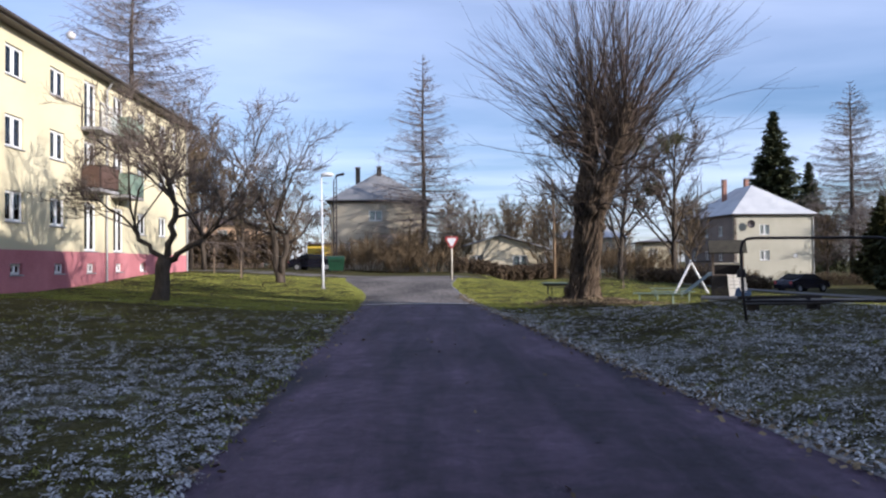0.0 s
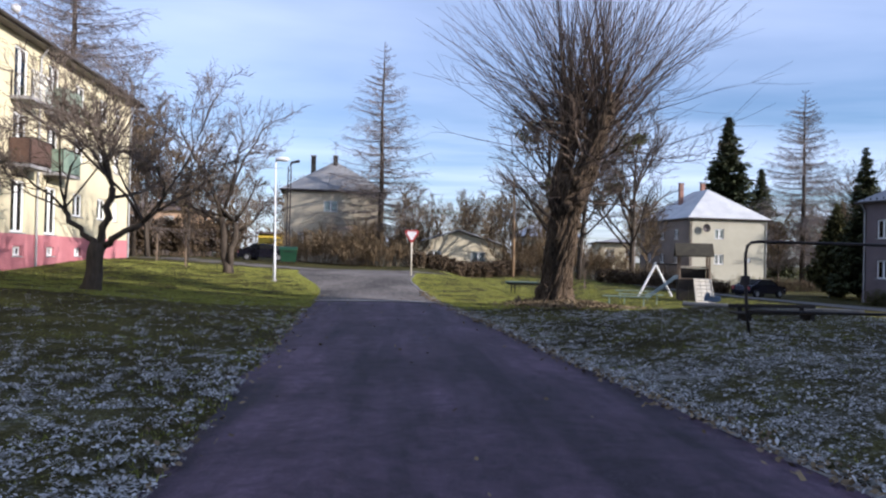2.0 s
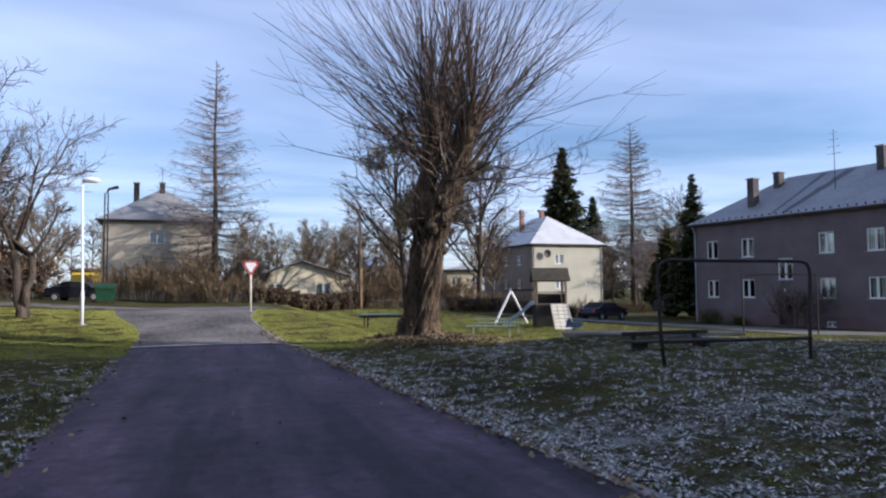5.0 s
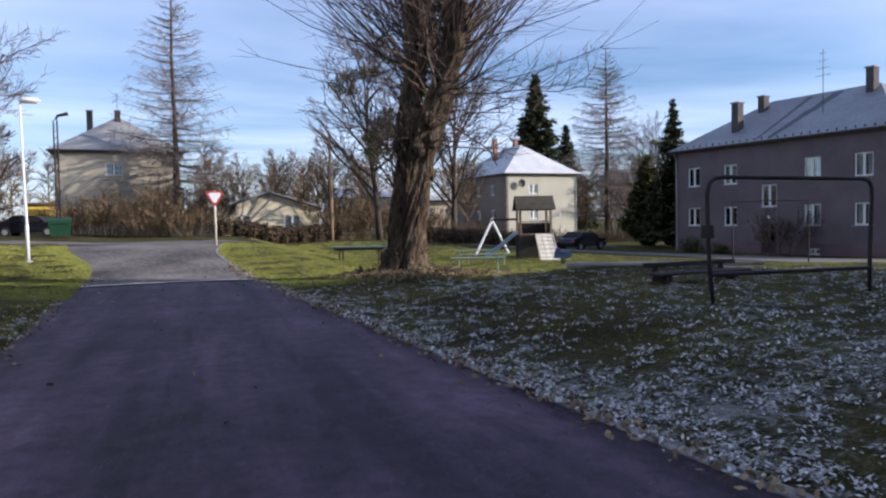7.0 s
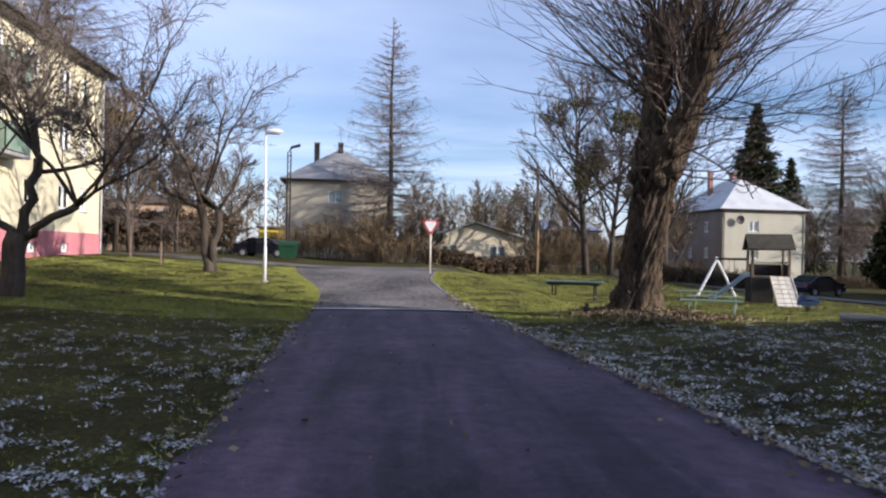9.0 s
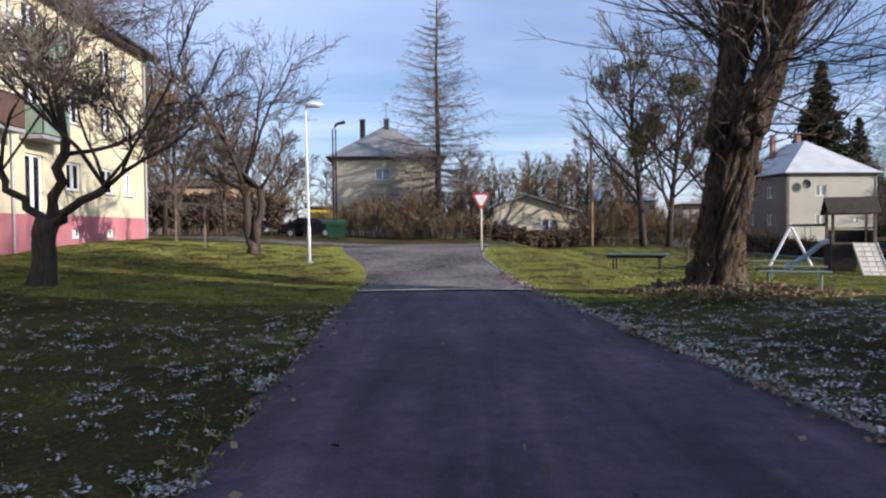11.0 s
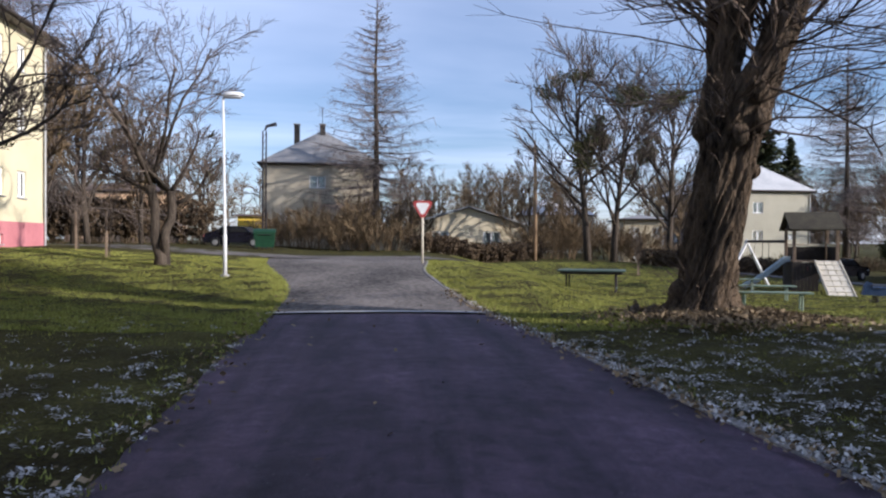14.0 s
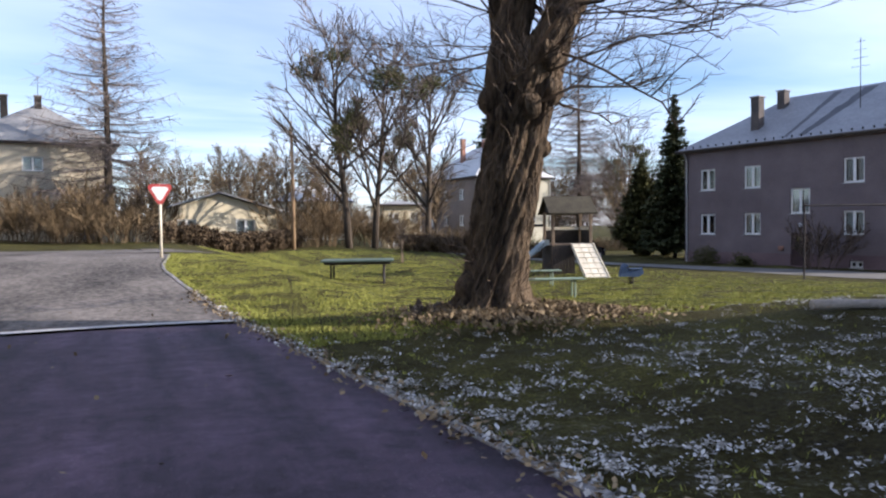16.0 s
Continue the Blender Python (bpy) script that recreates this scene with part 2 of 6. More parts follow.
M = dict(
    asphalt=asphalt_material(),
    lawn=lawn_material(),
    glass=glass_material(),
    # dark blotches on the apron: wear, plus tree-shadow bands put into the colour
    old_shaded_asphalt=worn("old_shaded_asphalt", (0.022, 0.019, 0.018), (0.24, 0.212, 0.19), 9, 0.45, 0.9, bump=0.6, bump_size=0.02, stretch=(1, 0.55, 1)),
    gravel=worn("gravel", (0.10, 0.095, 0.09), (0.20, 0.19, 0.175), 30, 0.6, 0.9),
    pale_concrete=worn("pale_concrete", (0.40, 0.39, 0.38), (0.62, 0.61, 0.60), 25, 1.2, 0.9),
    concrete=worn("concrete", (0.11, 0.10, 0.10), (0.36, 0.35, 0.345), 25, 1.2, 0.9, piece=0.12),
    yellow_render=worn("yellow_render", (0.54, 0.48, 0.31), (0.68, 0.62, 0.42), 20, 0.35, 0.9),
    pink_render=worn("pink_render", (0.38, 0.13, 0.145), (0.58, 0.24, 0.25), 18, 0.7, 0.9),
    grey_render=worn("grey_render", (0.42, 0.37, 0.27), (0.60, 0.53, 0.40), 14, 0.4, 0.95),
    pale_render=worn("pale_render", (0.355, 0.335, 0.26), (0.47, 0.445, 0.35), 14, 0.4, 0.95),
    cream_render=worn("cream_render", (0.50, 0.44, 0.30), (0.66, 0.59, 0.43), 14, 0.4, 0.95),
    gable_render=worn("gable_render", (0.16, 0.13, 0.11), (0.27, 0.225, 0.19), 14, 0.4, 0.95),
    dark_render=worn("dark_render", (0.118, 0.095, 0.098), (0.20, 0.162, 0.166), 16, 0.5, 0.95),
    plinth=worn("plinth", (0.12, 0.08, 0.085), (0.20, 0.14, 0.14), 14, 0.6, 0.9),
    sheet_roof=worn("sheet_roof", (0.19, 0.195, 0.21), (0.34, 0.345, 0.36), 6, 0.35, 0.55, 0.3, spec=0.4),
    wet_roof=worn("wet_roof", (0.035, 0.035, 0.04), (0.085, 0.085, 0.095), 6, 0.8, 0.45, 0.1, spec=0.4),
    weathered_log=worn("weathered_log", (0.20, 0.18, 0.16), (0.42, 0.39, 0.36), 18, 2, 0.9, stretch=(0.5, 3, 3)),
    slate_roof=worn("slate_roof", (0.20, 0.20, 0.20), (0.36, 0.355, 0.35), 10, 0.4, 0.7, stretch=(1, 1, 1)),
    frost_roof=worn("frost_roof", (0.40, 0.41, 0.42), (0.62, 0.62, 0.61), 8, 0.5, 0.7),
    brown_roof=worn("brown_roof", (0.07, 0.05, 0.045), (0.15, 0.11, 0.10), 12, 0.6, 0.8),
    chimney=worn("chimney", (0.05, 0.045, 0.045), (0.13, 0.11, 0.10), 20, 1.5, 0.9),
    soot=worn("soot", (0.015, 0.013, 0.013), (0.05, 0.045, 0.04), 20, 1.5, 0.9),
    brick=worn("brick", (0.22, 0.11, 0.08), (0.36, 0.20, 0.15), 30, 2, 0.9),
    white_paint=worn("white_paint", (0.70, 0.70, 0.68), (0.84, 0.84, 0.82), 20, 2, 0.5),
    curtain=worn("curtain", (0.45, 0.45, 0.45), (0.7, 0.7, 0.68), 12, 3, 0.9, stretch=(8, 8, 0.4)),
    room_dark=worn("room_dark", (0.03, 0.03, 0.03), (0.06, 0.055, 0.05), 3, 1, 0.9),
    gutter=worn("gutter", (0.07, 0.06, 0.055), (0.14, 0.12, 0.11), 15, 2, 0.6, 0.4),
    zinc=worn("zinc", (0.30, 0.30, 0.30), (0.5, 0.5, 0.49), 15, 2, 0.5, 0.5),
    door_wood=worn("door_wood", (0.035, 0.02, 0.022), (0.08, 0.045, 0.045), 20, 2, 0.5),
    balcony_brown=worn("balcony_brown", (0.07, 0.04, 0.03), (0.13, 0.08, 0.06), 15, 2, 0.7),
    bark=worn("bark", (0.025, 0.019, 0.015), (0.12, 0.095, 0.07), 9, 1.5, 0.95, bump=1.0, bump_size=0.08, stretch=(1.6, 1.6, 0.3)),
    willow_bark=worn("willow_bark", (0.010, 0.007, 0.005), (0.21, 0.152, 0.10), 6, 1.2, 0.95, bump=1.0, bump_size=0.22, stretch=(2.4, 2.4, 0.6)),
    twig=leaf_material("twig", (0.045, 0.035, 0.03), (0.2, 0.16, 0.13)),
    willow_twig=leaf_material("willow_twig", (0.024, 0.017, 0.014), (0.19, 0.142, 0.108)),
    larch_twig=leaf_material("larch_twig", (0.08, 0.066, 0.06), (0.28, 0.23, 0.2)),
    bush_twig=leaf_material("bush_twig", (0.055, 0.04, 0.022), (0.23, 0.165, 0.095)),
    spruce=leaf_material("spruce_needles", (0.028, 0.036, 0.018), (0.10, 0.11, 0.05)),
    thuja=leaf_material("thuja_scales", (0.034, 0.036, 0.014), (0.12, 0.115, 0.04)),
    dry_leaf=leaf_material("dry_leaf", (0.07, 0.05, 0.032), (0.31, 0.235, 0.14)),
    moss_leaf=leaf_material("moss_leaf", (0.05, 0.06, 0.02), (0.14, 0.13, 0.05)),
    hedge_leaf=leaf_material("hedge_leaf", (0.045, 0.032, 0.022), (0.14, 0.10, 0.06)),
    grass=leaf_material("grass_blades", (0.12, 0.132, 0.026), (0.37, 0.38, 0.095)),
    frost_grass=leaf_material("frosted_blades", (0.16, 0.15, 0.125), (0.66, 0.66, 0.66)),
    pole_wood=worn("pole_wood", (0.22, 0.14, 0.08), (0.42, 0.29, 0.17), 20, 2, 0.9, stretch=(3, 3, 0.3)),
    play_wood=worn("play_wood", (0.14, 0.10, 0.07), (0.28, 0.21, 0.15), 25, 2, 0.85, stretch=(2, 2, 2), piece=0.1),
    pale_wood=worn("pale_wood", (0.52, 0.47, 0.37), (0.76, 0.70, 0.57), 25, 2, 0.85, piece=0.15),
    dark_board=worn("dark_board", (0.02, 0.017, 0.015), (0.055, 0.045, 0.04), 18, 2, 0.8),
    bitumen=worn("bitumen", (0.035, 0.03, 0.022), (0.085, 0.075, 0.05), 40, 2, 0.95),
    green_paint=worn("green_paint", (0.04, 0.10, 0.06), (0.10, 0.19, 0.12), 20, 2, 0.6),
    pale_green=worn("pale_green", (0.14, 0.21, 0.15), (0.30, 0.36, 0.28), 20, 2, 0.6),
    bin_green=worn("bin_green", (0.008, 0.035, 0.018), (0.016, 0.062, 0.03), 8, 2, 0.45),
    blue_paint=worn("blue_paint", (0.035, 0.06, 0.13), (0.08, 0.13, 0.23), 20, 2, 0.5),
    steel_dark=worn("steel_dark", (0.02, 0.018, 0.02), (0.06, 0.05, 0.05), 30, 3, 0.6, 0.5),
    lamp_white=worn("lamp_white", (0.62, 0.63, 0.63), (0.78, 0.79, 0.79), 10, 2, 0.45),
    sign_red=worn("sign_red", (0.38, 0.06, 0.06), (0.52, 0.10, 0.09), 10, 3, 0.4),
    sign_white=worn("sign_white", (0.74, 0.74, 0.74), (0.86, 0.86, 0.86), 10, 3, 0.4),
    table_top=worn("table_top", (0.05, 0.09, 0.07), (0.13, 0.17, 0.14), 18, 2, 0.55),
    car_dark=worn("car_dark", (0.012, 0.012, 0.02), (0.025, 0.025, 0.04), 5, 1, 0.25, 0.3, bump=0.0, spec=0.6),
    car_silver=worn("car_silver", (0.22, 0.24, 0.28), (0.32, 0.34, 0.38), 5, 1, 0.3, 0.4, bump=0.0, spec=0.6),
    rubber=worn("rubber", (0.012, 0.012, 0.012), (0.03, 0.03, 0.03), 20, 3, 0.9),
    yellow_paint=worn("yellow_paint", (0.62, 0.42, 0.04), (0.78, 0.55, 0.08), 10, 2, 0.6),
    slide_blue=worn("slide_blue", (0.30, 0.38, 0.44), (0.46, 0.55, 0.62), 12, 2, 0.35, 0.2),
    orange_render=worn("orange_render", (0.50, 0.33, 0.20), (0.64, 0.44, 0.28), 10, 1, 0.9),
)


# ---- mesh building ----
class Mesh:
    """Collects corners and faces for one part."""

    def __init__(self):
        self.v, self.f = [], []

    def add(self, verts, faces):
        k = len(self.v)
        self.v += [tuple(p) for p in verts]
        self.f += [tuple(i + k for i in q) for q in faces]
        return self

    def box(self, x0, x1, y0, y1, z0, z1, m=None, chamfer=0.0):
        if chamfer:
            bm = bmesh.new()
            bmesh.ops.create_cube(bm, size=1)
            for p in bm.verts:
                p.co = ((x0 + x1) / 2 + p.co.x * (x1 - x0), (y0 + y1) / 2 + p.co.y * (y1 - y0), (z0 + z1) / 2 + p.co.z * (z1 - z0))
            bmesh.ops.bevel(bm, geom=bm.edges[:], offset=chamfer, segments=1, affect="EDGES")
            bm.verts.index_update()
            vs = [p.co.copy() for p in bm.verts]
            fs = [[p.index for p in q.verts] for q in bm.faces]
            bm.free()
        else:
            vs = [Vector((x, y, z)) for z in (z0, z1) for x, y in ((x0, y0), (x1, y0), (x1, y1), (x0, y1))]
            fs = [(3, 2, 1, 0), (4, 5, 6, 7), (0, 1, 5, 4), (1, 2, 6, 5), (2, 3, 7, 6), (3, 0, 4, 7)]
        return self.add([m @ p for p in vs] if m else vs, fs)

    def tube(self, pts, radii, sides=6, cap=True):
        pts = [Vector(p) for p in pts]
        k = len(self.v)
        ref = Vector((0.31, 0.17, 0.93))
        for i, p in enumerate(pts):
            d = (pts[min(i + 1, len(pts) - 1)] - pts[max(i - 1, 0)]).normalized()
            a = d.cross(ref)
            a = d.cross(Vector((1, 0, 0))) if a.length < 0.05 else a
            a.normalize()
            b = d.cross(a)
            for j in range(sides):
                w = 2 * math.pi * j / sides
                self.v.append(tuple(p + radii[i] * (math.cos(w) * a + math.sin(w) * b)))
        for i in range(len(pts) - 1):
            for j in range(sides):
                q = (j + 1) % sides
                self.f.append((k + i * sides + j, k + i * sides + q, k + (i + 1) * sides + q, k + (i + 1) * sides + j))
        if cap:
            self.f.append(tuple(k + j for j in range(sides))[::-1])
            self.f.append(tuple(k + (len(pts) - 1) * sides + j for j in range(sides)))
        return self

    def data(self, name, mat, smooth=False):
        me = bpy.data.meshes.new(name)
        me.from_pydata(self.v, [], self.f)
        me.materials.append(mat)
        if smooth:
            me.polygons.foreach_set("use_smooth", [True] * len(me.polygons))
        me.update()
        return me


def part(name, mesh, mat, parent=None, label="", smooth=False, m=None):
    ob = new(name, mesh.data(name, mat, smooth) if isinstance(mesh, Mesh) else mesh)
    if parent is not None:
        ob.parent = parent
    if m is not None:
        ob.matrix_basis = m
    if label:
        ob["label"] = label
    return ob


def thing(name, m, label, category, group="", kind=""):
    ob = new(name)
    ob.matrix_basis = m
    ob.empty_display_size = 0.2
    return tagged(ob, label, category, group, kind)


# ---- the lie of the land ----
def step(a, b, x):
    t = min(1.0, max(0.0, (x - a) / (b - a)))
    return t * t * (3 - 2 * t)


def road_left(y):
    return -1.59 - 0.062 * y - 1.6 * step(29, 40, y)


def road_right(y):
    return 3.27 - 0.0885 * y + 0.9 * step(34, 41, y)


def land(x, y):
    """The height of the ground."""
    z = 0.62 * step(25, 41, y) * (1 - step(0.5, 8, x))
    z += 0.55 * step(3.5, 16, -x) * (1 - 0.35 * step(20, 40, y)) + 0.12 * step(30, 50, y) * step(4, 16, -x)
    z -= 0.35 * step(2.5, 6, x) * step(20, 33, y)
    z -= 0.75 * step(13, 32, x) * step(8, 38, y)
    z += 0.35 * step(45, 62, y) * step(4, 9, x) * (1 - step(13, 28, x))
    z += 0.30 * step(2.6, 5.0, x) * (1 - step(14, 24, y)) * (1 - step(9, 20, x))
    z += 0.28 * math.exp(-((x - 9.0) / 2.6) ** 2 - ((y - 20.5) / 2.4) ** 2)
    z += 0.12 * math.exp(-((x - 4.5) / 1.5) ** 2 - ((y - 23.6) / 1.5) ** 2)
    far = step(95, 200, math.hypot(x, y))
    return z * (1 - far) - 1.0 * far * step(0, 40, x)


def frost_amount(x, y):
    """Hoar frost lies thick near the start of the lane and thins out towards the junction."""
    if x < -1:
        a = 0.55 - 0.34 * step(6, 17, y) - 0.30 * step(18, 24.5, y)
    else:
        a = 0.60 - 0.24 * step(8, 16, y) - 0.5 * step(20.0, 23.5, y + 0.16 * (x - 4) - 1.5 * step(6.5, 9, x))
    # drifts of thicker frost, and a rim of it along the kerb
    if a > 0.05:
        a += 0.20 * noise.noise((x * 0.55, y * 0.42, 21)) + 0.10 * noise.noise((x * 1.6, y * 1.4, 8))
        if x > 0:
            a += 0.13 * (1 - step(0.3, 1.6, x - road_right(y))) * (1 - step(17, 22, y))
    a += 0.30 * step(14, 20, x) * step(30, 33, y) * (1 - step(41, 46, y))
    a += 0.15 * step(25, 30, x) * step(24, 30, y) * (1 - step(34, 44, y))
    return max(0.0, a)


def ground_sheet():
    def axis(lo, hi, fine_lo, fine_hi, d):
        a = list(np.arange(fine_lo, fine_hi + 1e-6, d))
        s, p = d, fine_lo
        left = []
        while p > lo:
            s *= 1.22; p -= s; left.append(p)
        s, p = d, fine_hi
        right = []
        while p < hi:
            s *= 1.22; p += s; right.append(p)
        return left[::-1] + a + right
    xs, ys = axis(-2500, 2500, -18, 20, 0.22), axis(-2500, 3000, 2, 42, 0.25)
    me = Mesh()
    nx = len(xs)
    for y in ys:
        for x in xs:
            z = land(x, y)
            on_road = road_left(y) + 0.05 < x < road_right(y) - 0.05 and y < 47
            near = step(0, 0.6, max(road_left(y) - x, x - road_right(y)))
            z += 0.05 * noise.noise((x * 1.1, y * 1.1, 0)) * near + 0.025 * noise.noise((x * 3.7, y * 3.7, 5)) * near
            z += (-0.06 if on_road else -0.005 + 0.03 * near)
            me.v.append((x, y, z))
    for j in range(len(ys) - 1):
        for i in range(nx - 1):
            k = j * nx + i
            me.f.append((k, k + 1, k + 1 + nx, k + nx))
    ob = part("ground", me, M["lawn"], smooth=True)
    at = ob.data.attributes.new("frost", "FLOAT", "POINT")
    at.data.foreach_set("value", [frost_amount(p[0], p[1]) for p in me.v])
    return tagged(ob, "green winter lawn with patches of hoar frost", "lawn", kind="structure")


ground_sheet()


def strip_mesh(ys, left, right, lift, n=10):
    me = Mesh()
    for y in ys:
        a, b = left(y), right(y)
        for i in range(n + 1):
            x = a + (b - a) * i / n
            me.v.append((x, y, land(x, y) + lift + 0.03 * (1 - (2 * i / n - 1) ** 2)))
    for j in range(len(ys) - 1):
        for i in range(n):
            k = j * (n + 1) + i
            me.f.append((k, k + 1, k + n + 2, k + n + 1))
    return me


def ragged(y):
    return 0.10 * noise.noise((0, y * 0.9, 3)) + 0.06 * noise.noise((0, y * 3.1, 7))


tagged(part("road_lane", strip_mesh(list(np.arange(-40, 25.41, 0.25)), lambda y: road_left(y) + ragged(y), road_right, 0.0), M["asphalt"], smooth=True),
       "dark smooth asphalt lane between frosty lawns", "road", kind="structure")
tagged(part("road_apron", strip_mesh(list(np.arange(25.62, 47.01, 0.3)), lambda y: road_left(y) + 1.5 * ragged(y) - 14 * step(42.2, 47, y) * 0, lambda y: road_right(y) + ragged(y + 9), 0.0), M["old_shaded_asphalt"], smooth=True),
       "worn pale asphalt apron in the sun", "road", kind="structure")
tagged(part("drain_strip", strip_mesh([25.40, 25.42, 25.60, 25.62], lambda y: road_left(y) - 0.05, lambda y: road_right(y) + 0.15, 0.02), M["pale_concrete"]),
       "pale concrete channel across the lane", "drain", kind="structure")


def cross_road():
    """The road that the lane meets; it bends away beside the dustbins."""
    me = Mesh()
    path = [(1.6, 45.2), (0, 44.6), (-6, 44.6), (-12, 47), (-20, 53), (-45, 66)]
    pts = []
    for a, b in zip(path, path[1:]):
        for k in range(8):
            pts.append(Vector((*a, 0)).lerp(Vector((*b, 0)), k / 8))
    n = 6
    for i, p in enumerate(pts):
        d = (pts[min(i + 1, len(pts) - 1)] - pts[max(0, i - 1)]).normalized()
        s = Vector((-d.y, d.x, 0))
        for k in range(n + 1):
            q = p + s * (k / n - 0.5) * 5.2
            me.v.append((q.x, q.y, land(q.x, q.y) + 0.035))
    for i in range(len(pts) - 1):
        for k in range(n):
            a = i * (n + 1) + k
            me.f.append((a, a + 1, a + n + 2, a + n + 1))
    return tagged(part("cross_road", me, M["old_shaded_asphalt"], smooth=True), "worn grey asphalt cross road", "road", kind="structure")


cross_road()


def gravel_drive():
    me = Mesh()
    path = [(19, 60), (22.5, 53), (26, 47.5), (29.2, 41), (30.8, 33), (31.5, 22)]
    pts = []
    for a, b in zip(path, path[1:]):
        for k in range(8):
            pts.append(Vector((*a, 0)).lerp(Vector((*b, 0)), k / 8))
    for i, p in enumerate(pts):
        d = (pts[min(i + 1, len(pts) - 1)] - pts[max(0, i - 1)]).normalized()
        s = Vector((-d.y, d.x, 0))
        for k in range(5):
            q = p + s * (k / 4 - 0.5) * (6.0 + 0.6 * noise.noise((i * 0.4, k, 2)))
            me.v.append((q.x, q.y, land(q.x, q.y) + 0.06))
    for i in range(len(pts) - 1):
        for k in range(4):
            a = i * 5 + k
            me.f.append((a, a + 5, a + 6, a + 1))
    return tagged(part("gravel_drive", me, M["gravel"], smooth=True), "grey gravel drive before the grey house", "drive", kind="structure")


gravel_drive()


# ---- houses ----
def facade(w, h, holes, thick=0.32):
    """A wall panel along x, its outer face at y = 0, with openings (u0, u1, v0, v1) through it."""
    me, seen = Mesh(), {}

    def corner(x, y, z):
        k = (round(x, 3), y, round(z, 3))
        if k not in seen:
            seen[k] = len(me.v)
            me.v.append(k)
        return seen[k]
    us = sorted({0.0, w, *[round(a, 3) for q in holes for a in q[:2]]})
    vs = sorted({0.0, h, *[round(a, 3) for q in holes for a in q[2:]]})

    def solid(i, k):
        if not (0 <= i < len(us) - 1 and 0 <= k < len(vs) - 1):
            return False
        mu, mv = (us[i] + us[i + 1]) / 2, (vs[k] + vs[k + 1]) / 2
        return not any(q[0] < mu < q[1] and q[2] < mv < q[3] for q in holes)
    for i, (a, b) in enumerate(zip(us, us[1:])):
        for k, (c, d) in enumerate(zip(vs, vs[1:])):
            if not solid(i, k):
                continue
            ring = ((a, c), (b, c), (b, d), (a, d))
            me.f.append(tuple(corner(x, 0.0, z) for x, z in ring))
            me.f.append(tuple(corner(x, thick, z) for x, z in ring[::-1]))
            for (p, q), (di, dk) in zip(((ring[0], ring[1]), (ring[1], ring[2]), (ring[2], ring[3]), (ring[3], ring[0])), ((0, -1), (1, 0), (0, 1), (-1, 0))):
                if not solid(i + di, k + dk):
                    me.f.append((corner(p[0], 0.0, p[1]), corner(p[0], thick, p[1]), corner(q[0], thick, q[1]), corner(q[0], 0.0, q[1])))
    return me


def window_meshes(w, h):
    fr = Mesh()
    b, y0, y1 = 0.095, 0.08, 0.15
    fr.box(0, b, y0, y1, 0, h, chamfer=0.008).box(w - b, w, y0, y1, 0, h, chamfer=0.008)
    fr.box(b, w - b, y0, y1, 0, b, chamfer=0.008).box(b, w - b, y0, y1, h - b, h, chamfer=0.008)
    fr.box(w / 2 - 0.075, w / 2 + 0.075, y0 - 0.01, y1, b, h - b, chamfer=0.008)
    pane = Mesh().box(b, w - b, y0 + 0.03, y0 + 0.036, b, h - b)
    sill = Mesh().box(-0.05, w + 0.05, -0.06, 0.10, -0.05, 0.0, chamfer=0.01)
    cur = Mesh()
    n = 14
    for lo, hi in ((b, w * 0.41), (w * 0.60, w - b)):
        for i in range(n):
            a, c = lo + (hi - lo) * i / n, lo + (hi - lo) * (i + 1) / n
            cur.add([(a, 0.24 + 0.02 * (i % 2), b), (c, 0.24 + 0.02 * ((i + 1) % 2), b), (c, 0.24 + 0.02 * ((i + 1) % 2), h), (a, 0.24 + 0.02 * (i % 2), h)], [(0, 1, 2, 3)])
    return (fr.data("window", M["white_paint"]), pane.data("pane", M["glass"]), sill.data("sill", M["zinc"]), cur.data("curtain", M["curtain"]))


WINDOWS = {}


def window(parent, u, v, w, h, turn, curtain=True):
    """A white casement set in an opening of a wall that stands at the pose turn."""
    key = (round(w, 2), round(h, 2))
    if key not in WINDOWS:
        WINDOWS[key] = window_meshes(*key)
    fr, pane, sill, cur = WINDOWS[key]
    wi = part("window", fr, None, parent, m=turn @ pose(u, 0, v))
    p = part("pane", pane, None, wi)
    p.visible_shadow = False
    part("sill", sill, None, wi)
    if curtain:
        part("curtain", cur, None, wi)
    return wi


def hip_roof(w, d, z, rise, over=0.45, hip=None, thick=0.12):
    hip = min(w, d) / 2 if hip is None else hip
    o = over
    a, b, c, e = (-o, -o, z), (w + o, -o, z), (w + o, d + o, z), (-o, d + o, z)
    if w >= d:
        r0, r1 = (hip, d / 2, z + rise), (w - hip, d / 2, z + rise)
        faces = [(0, 1, 5, 4), (1, 2, 5), (2, 3, 4, 5), (3, 0, 4)]
    else:
        r0, r1 = (w / 2, hip, z + rise), (w / 2, d - hip, z + rise)
        faces = [(0, 1, 4), (1, 2, 5, 4), (2, 3, 5), (3, 0, 4, 5)]
    me = Mesh()
    me.add([a, b, c, e, r0, r1], faces)
    low = [(p[0], p[1], p[2] - thick) for p in (a, b, c, e)]
    me.add([a, b, c, e, *low], [(0, 4, 5, 1), (1, 5, 6, 2), (2, 6, 7, 3), (3, 7, 4, 0), (7, 6, 5, 4)])
    return me


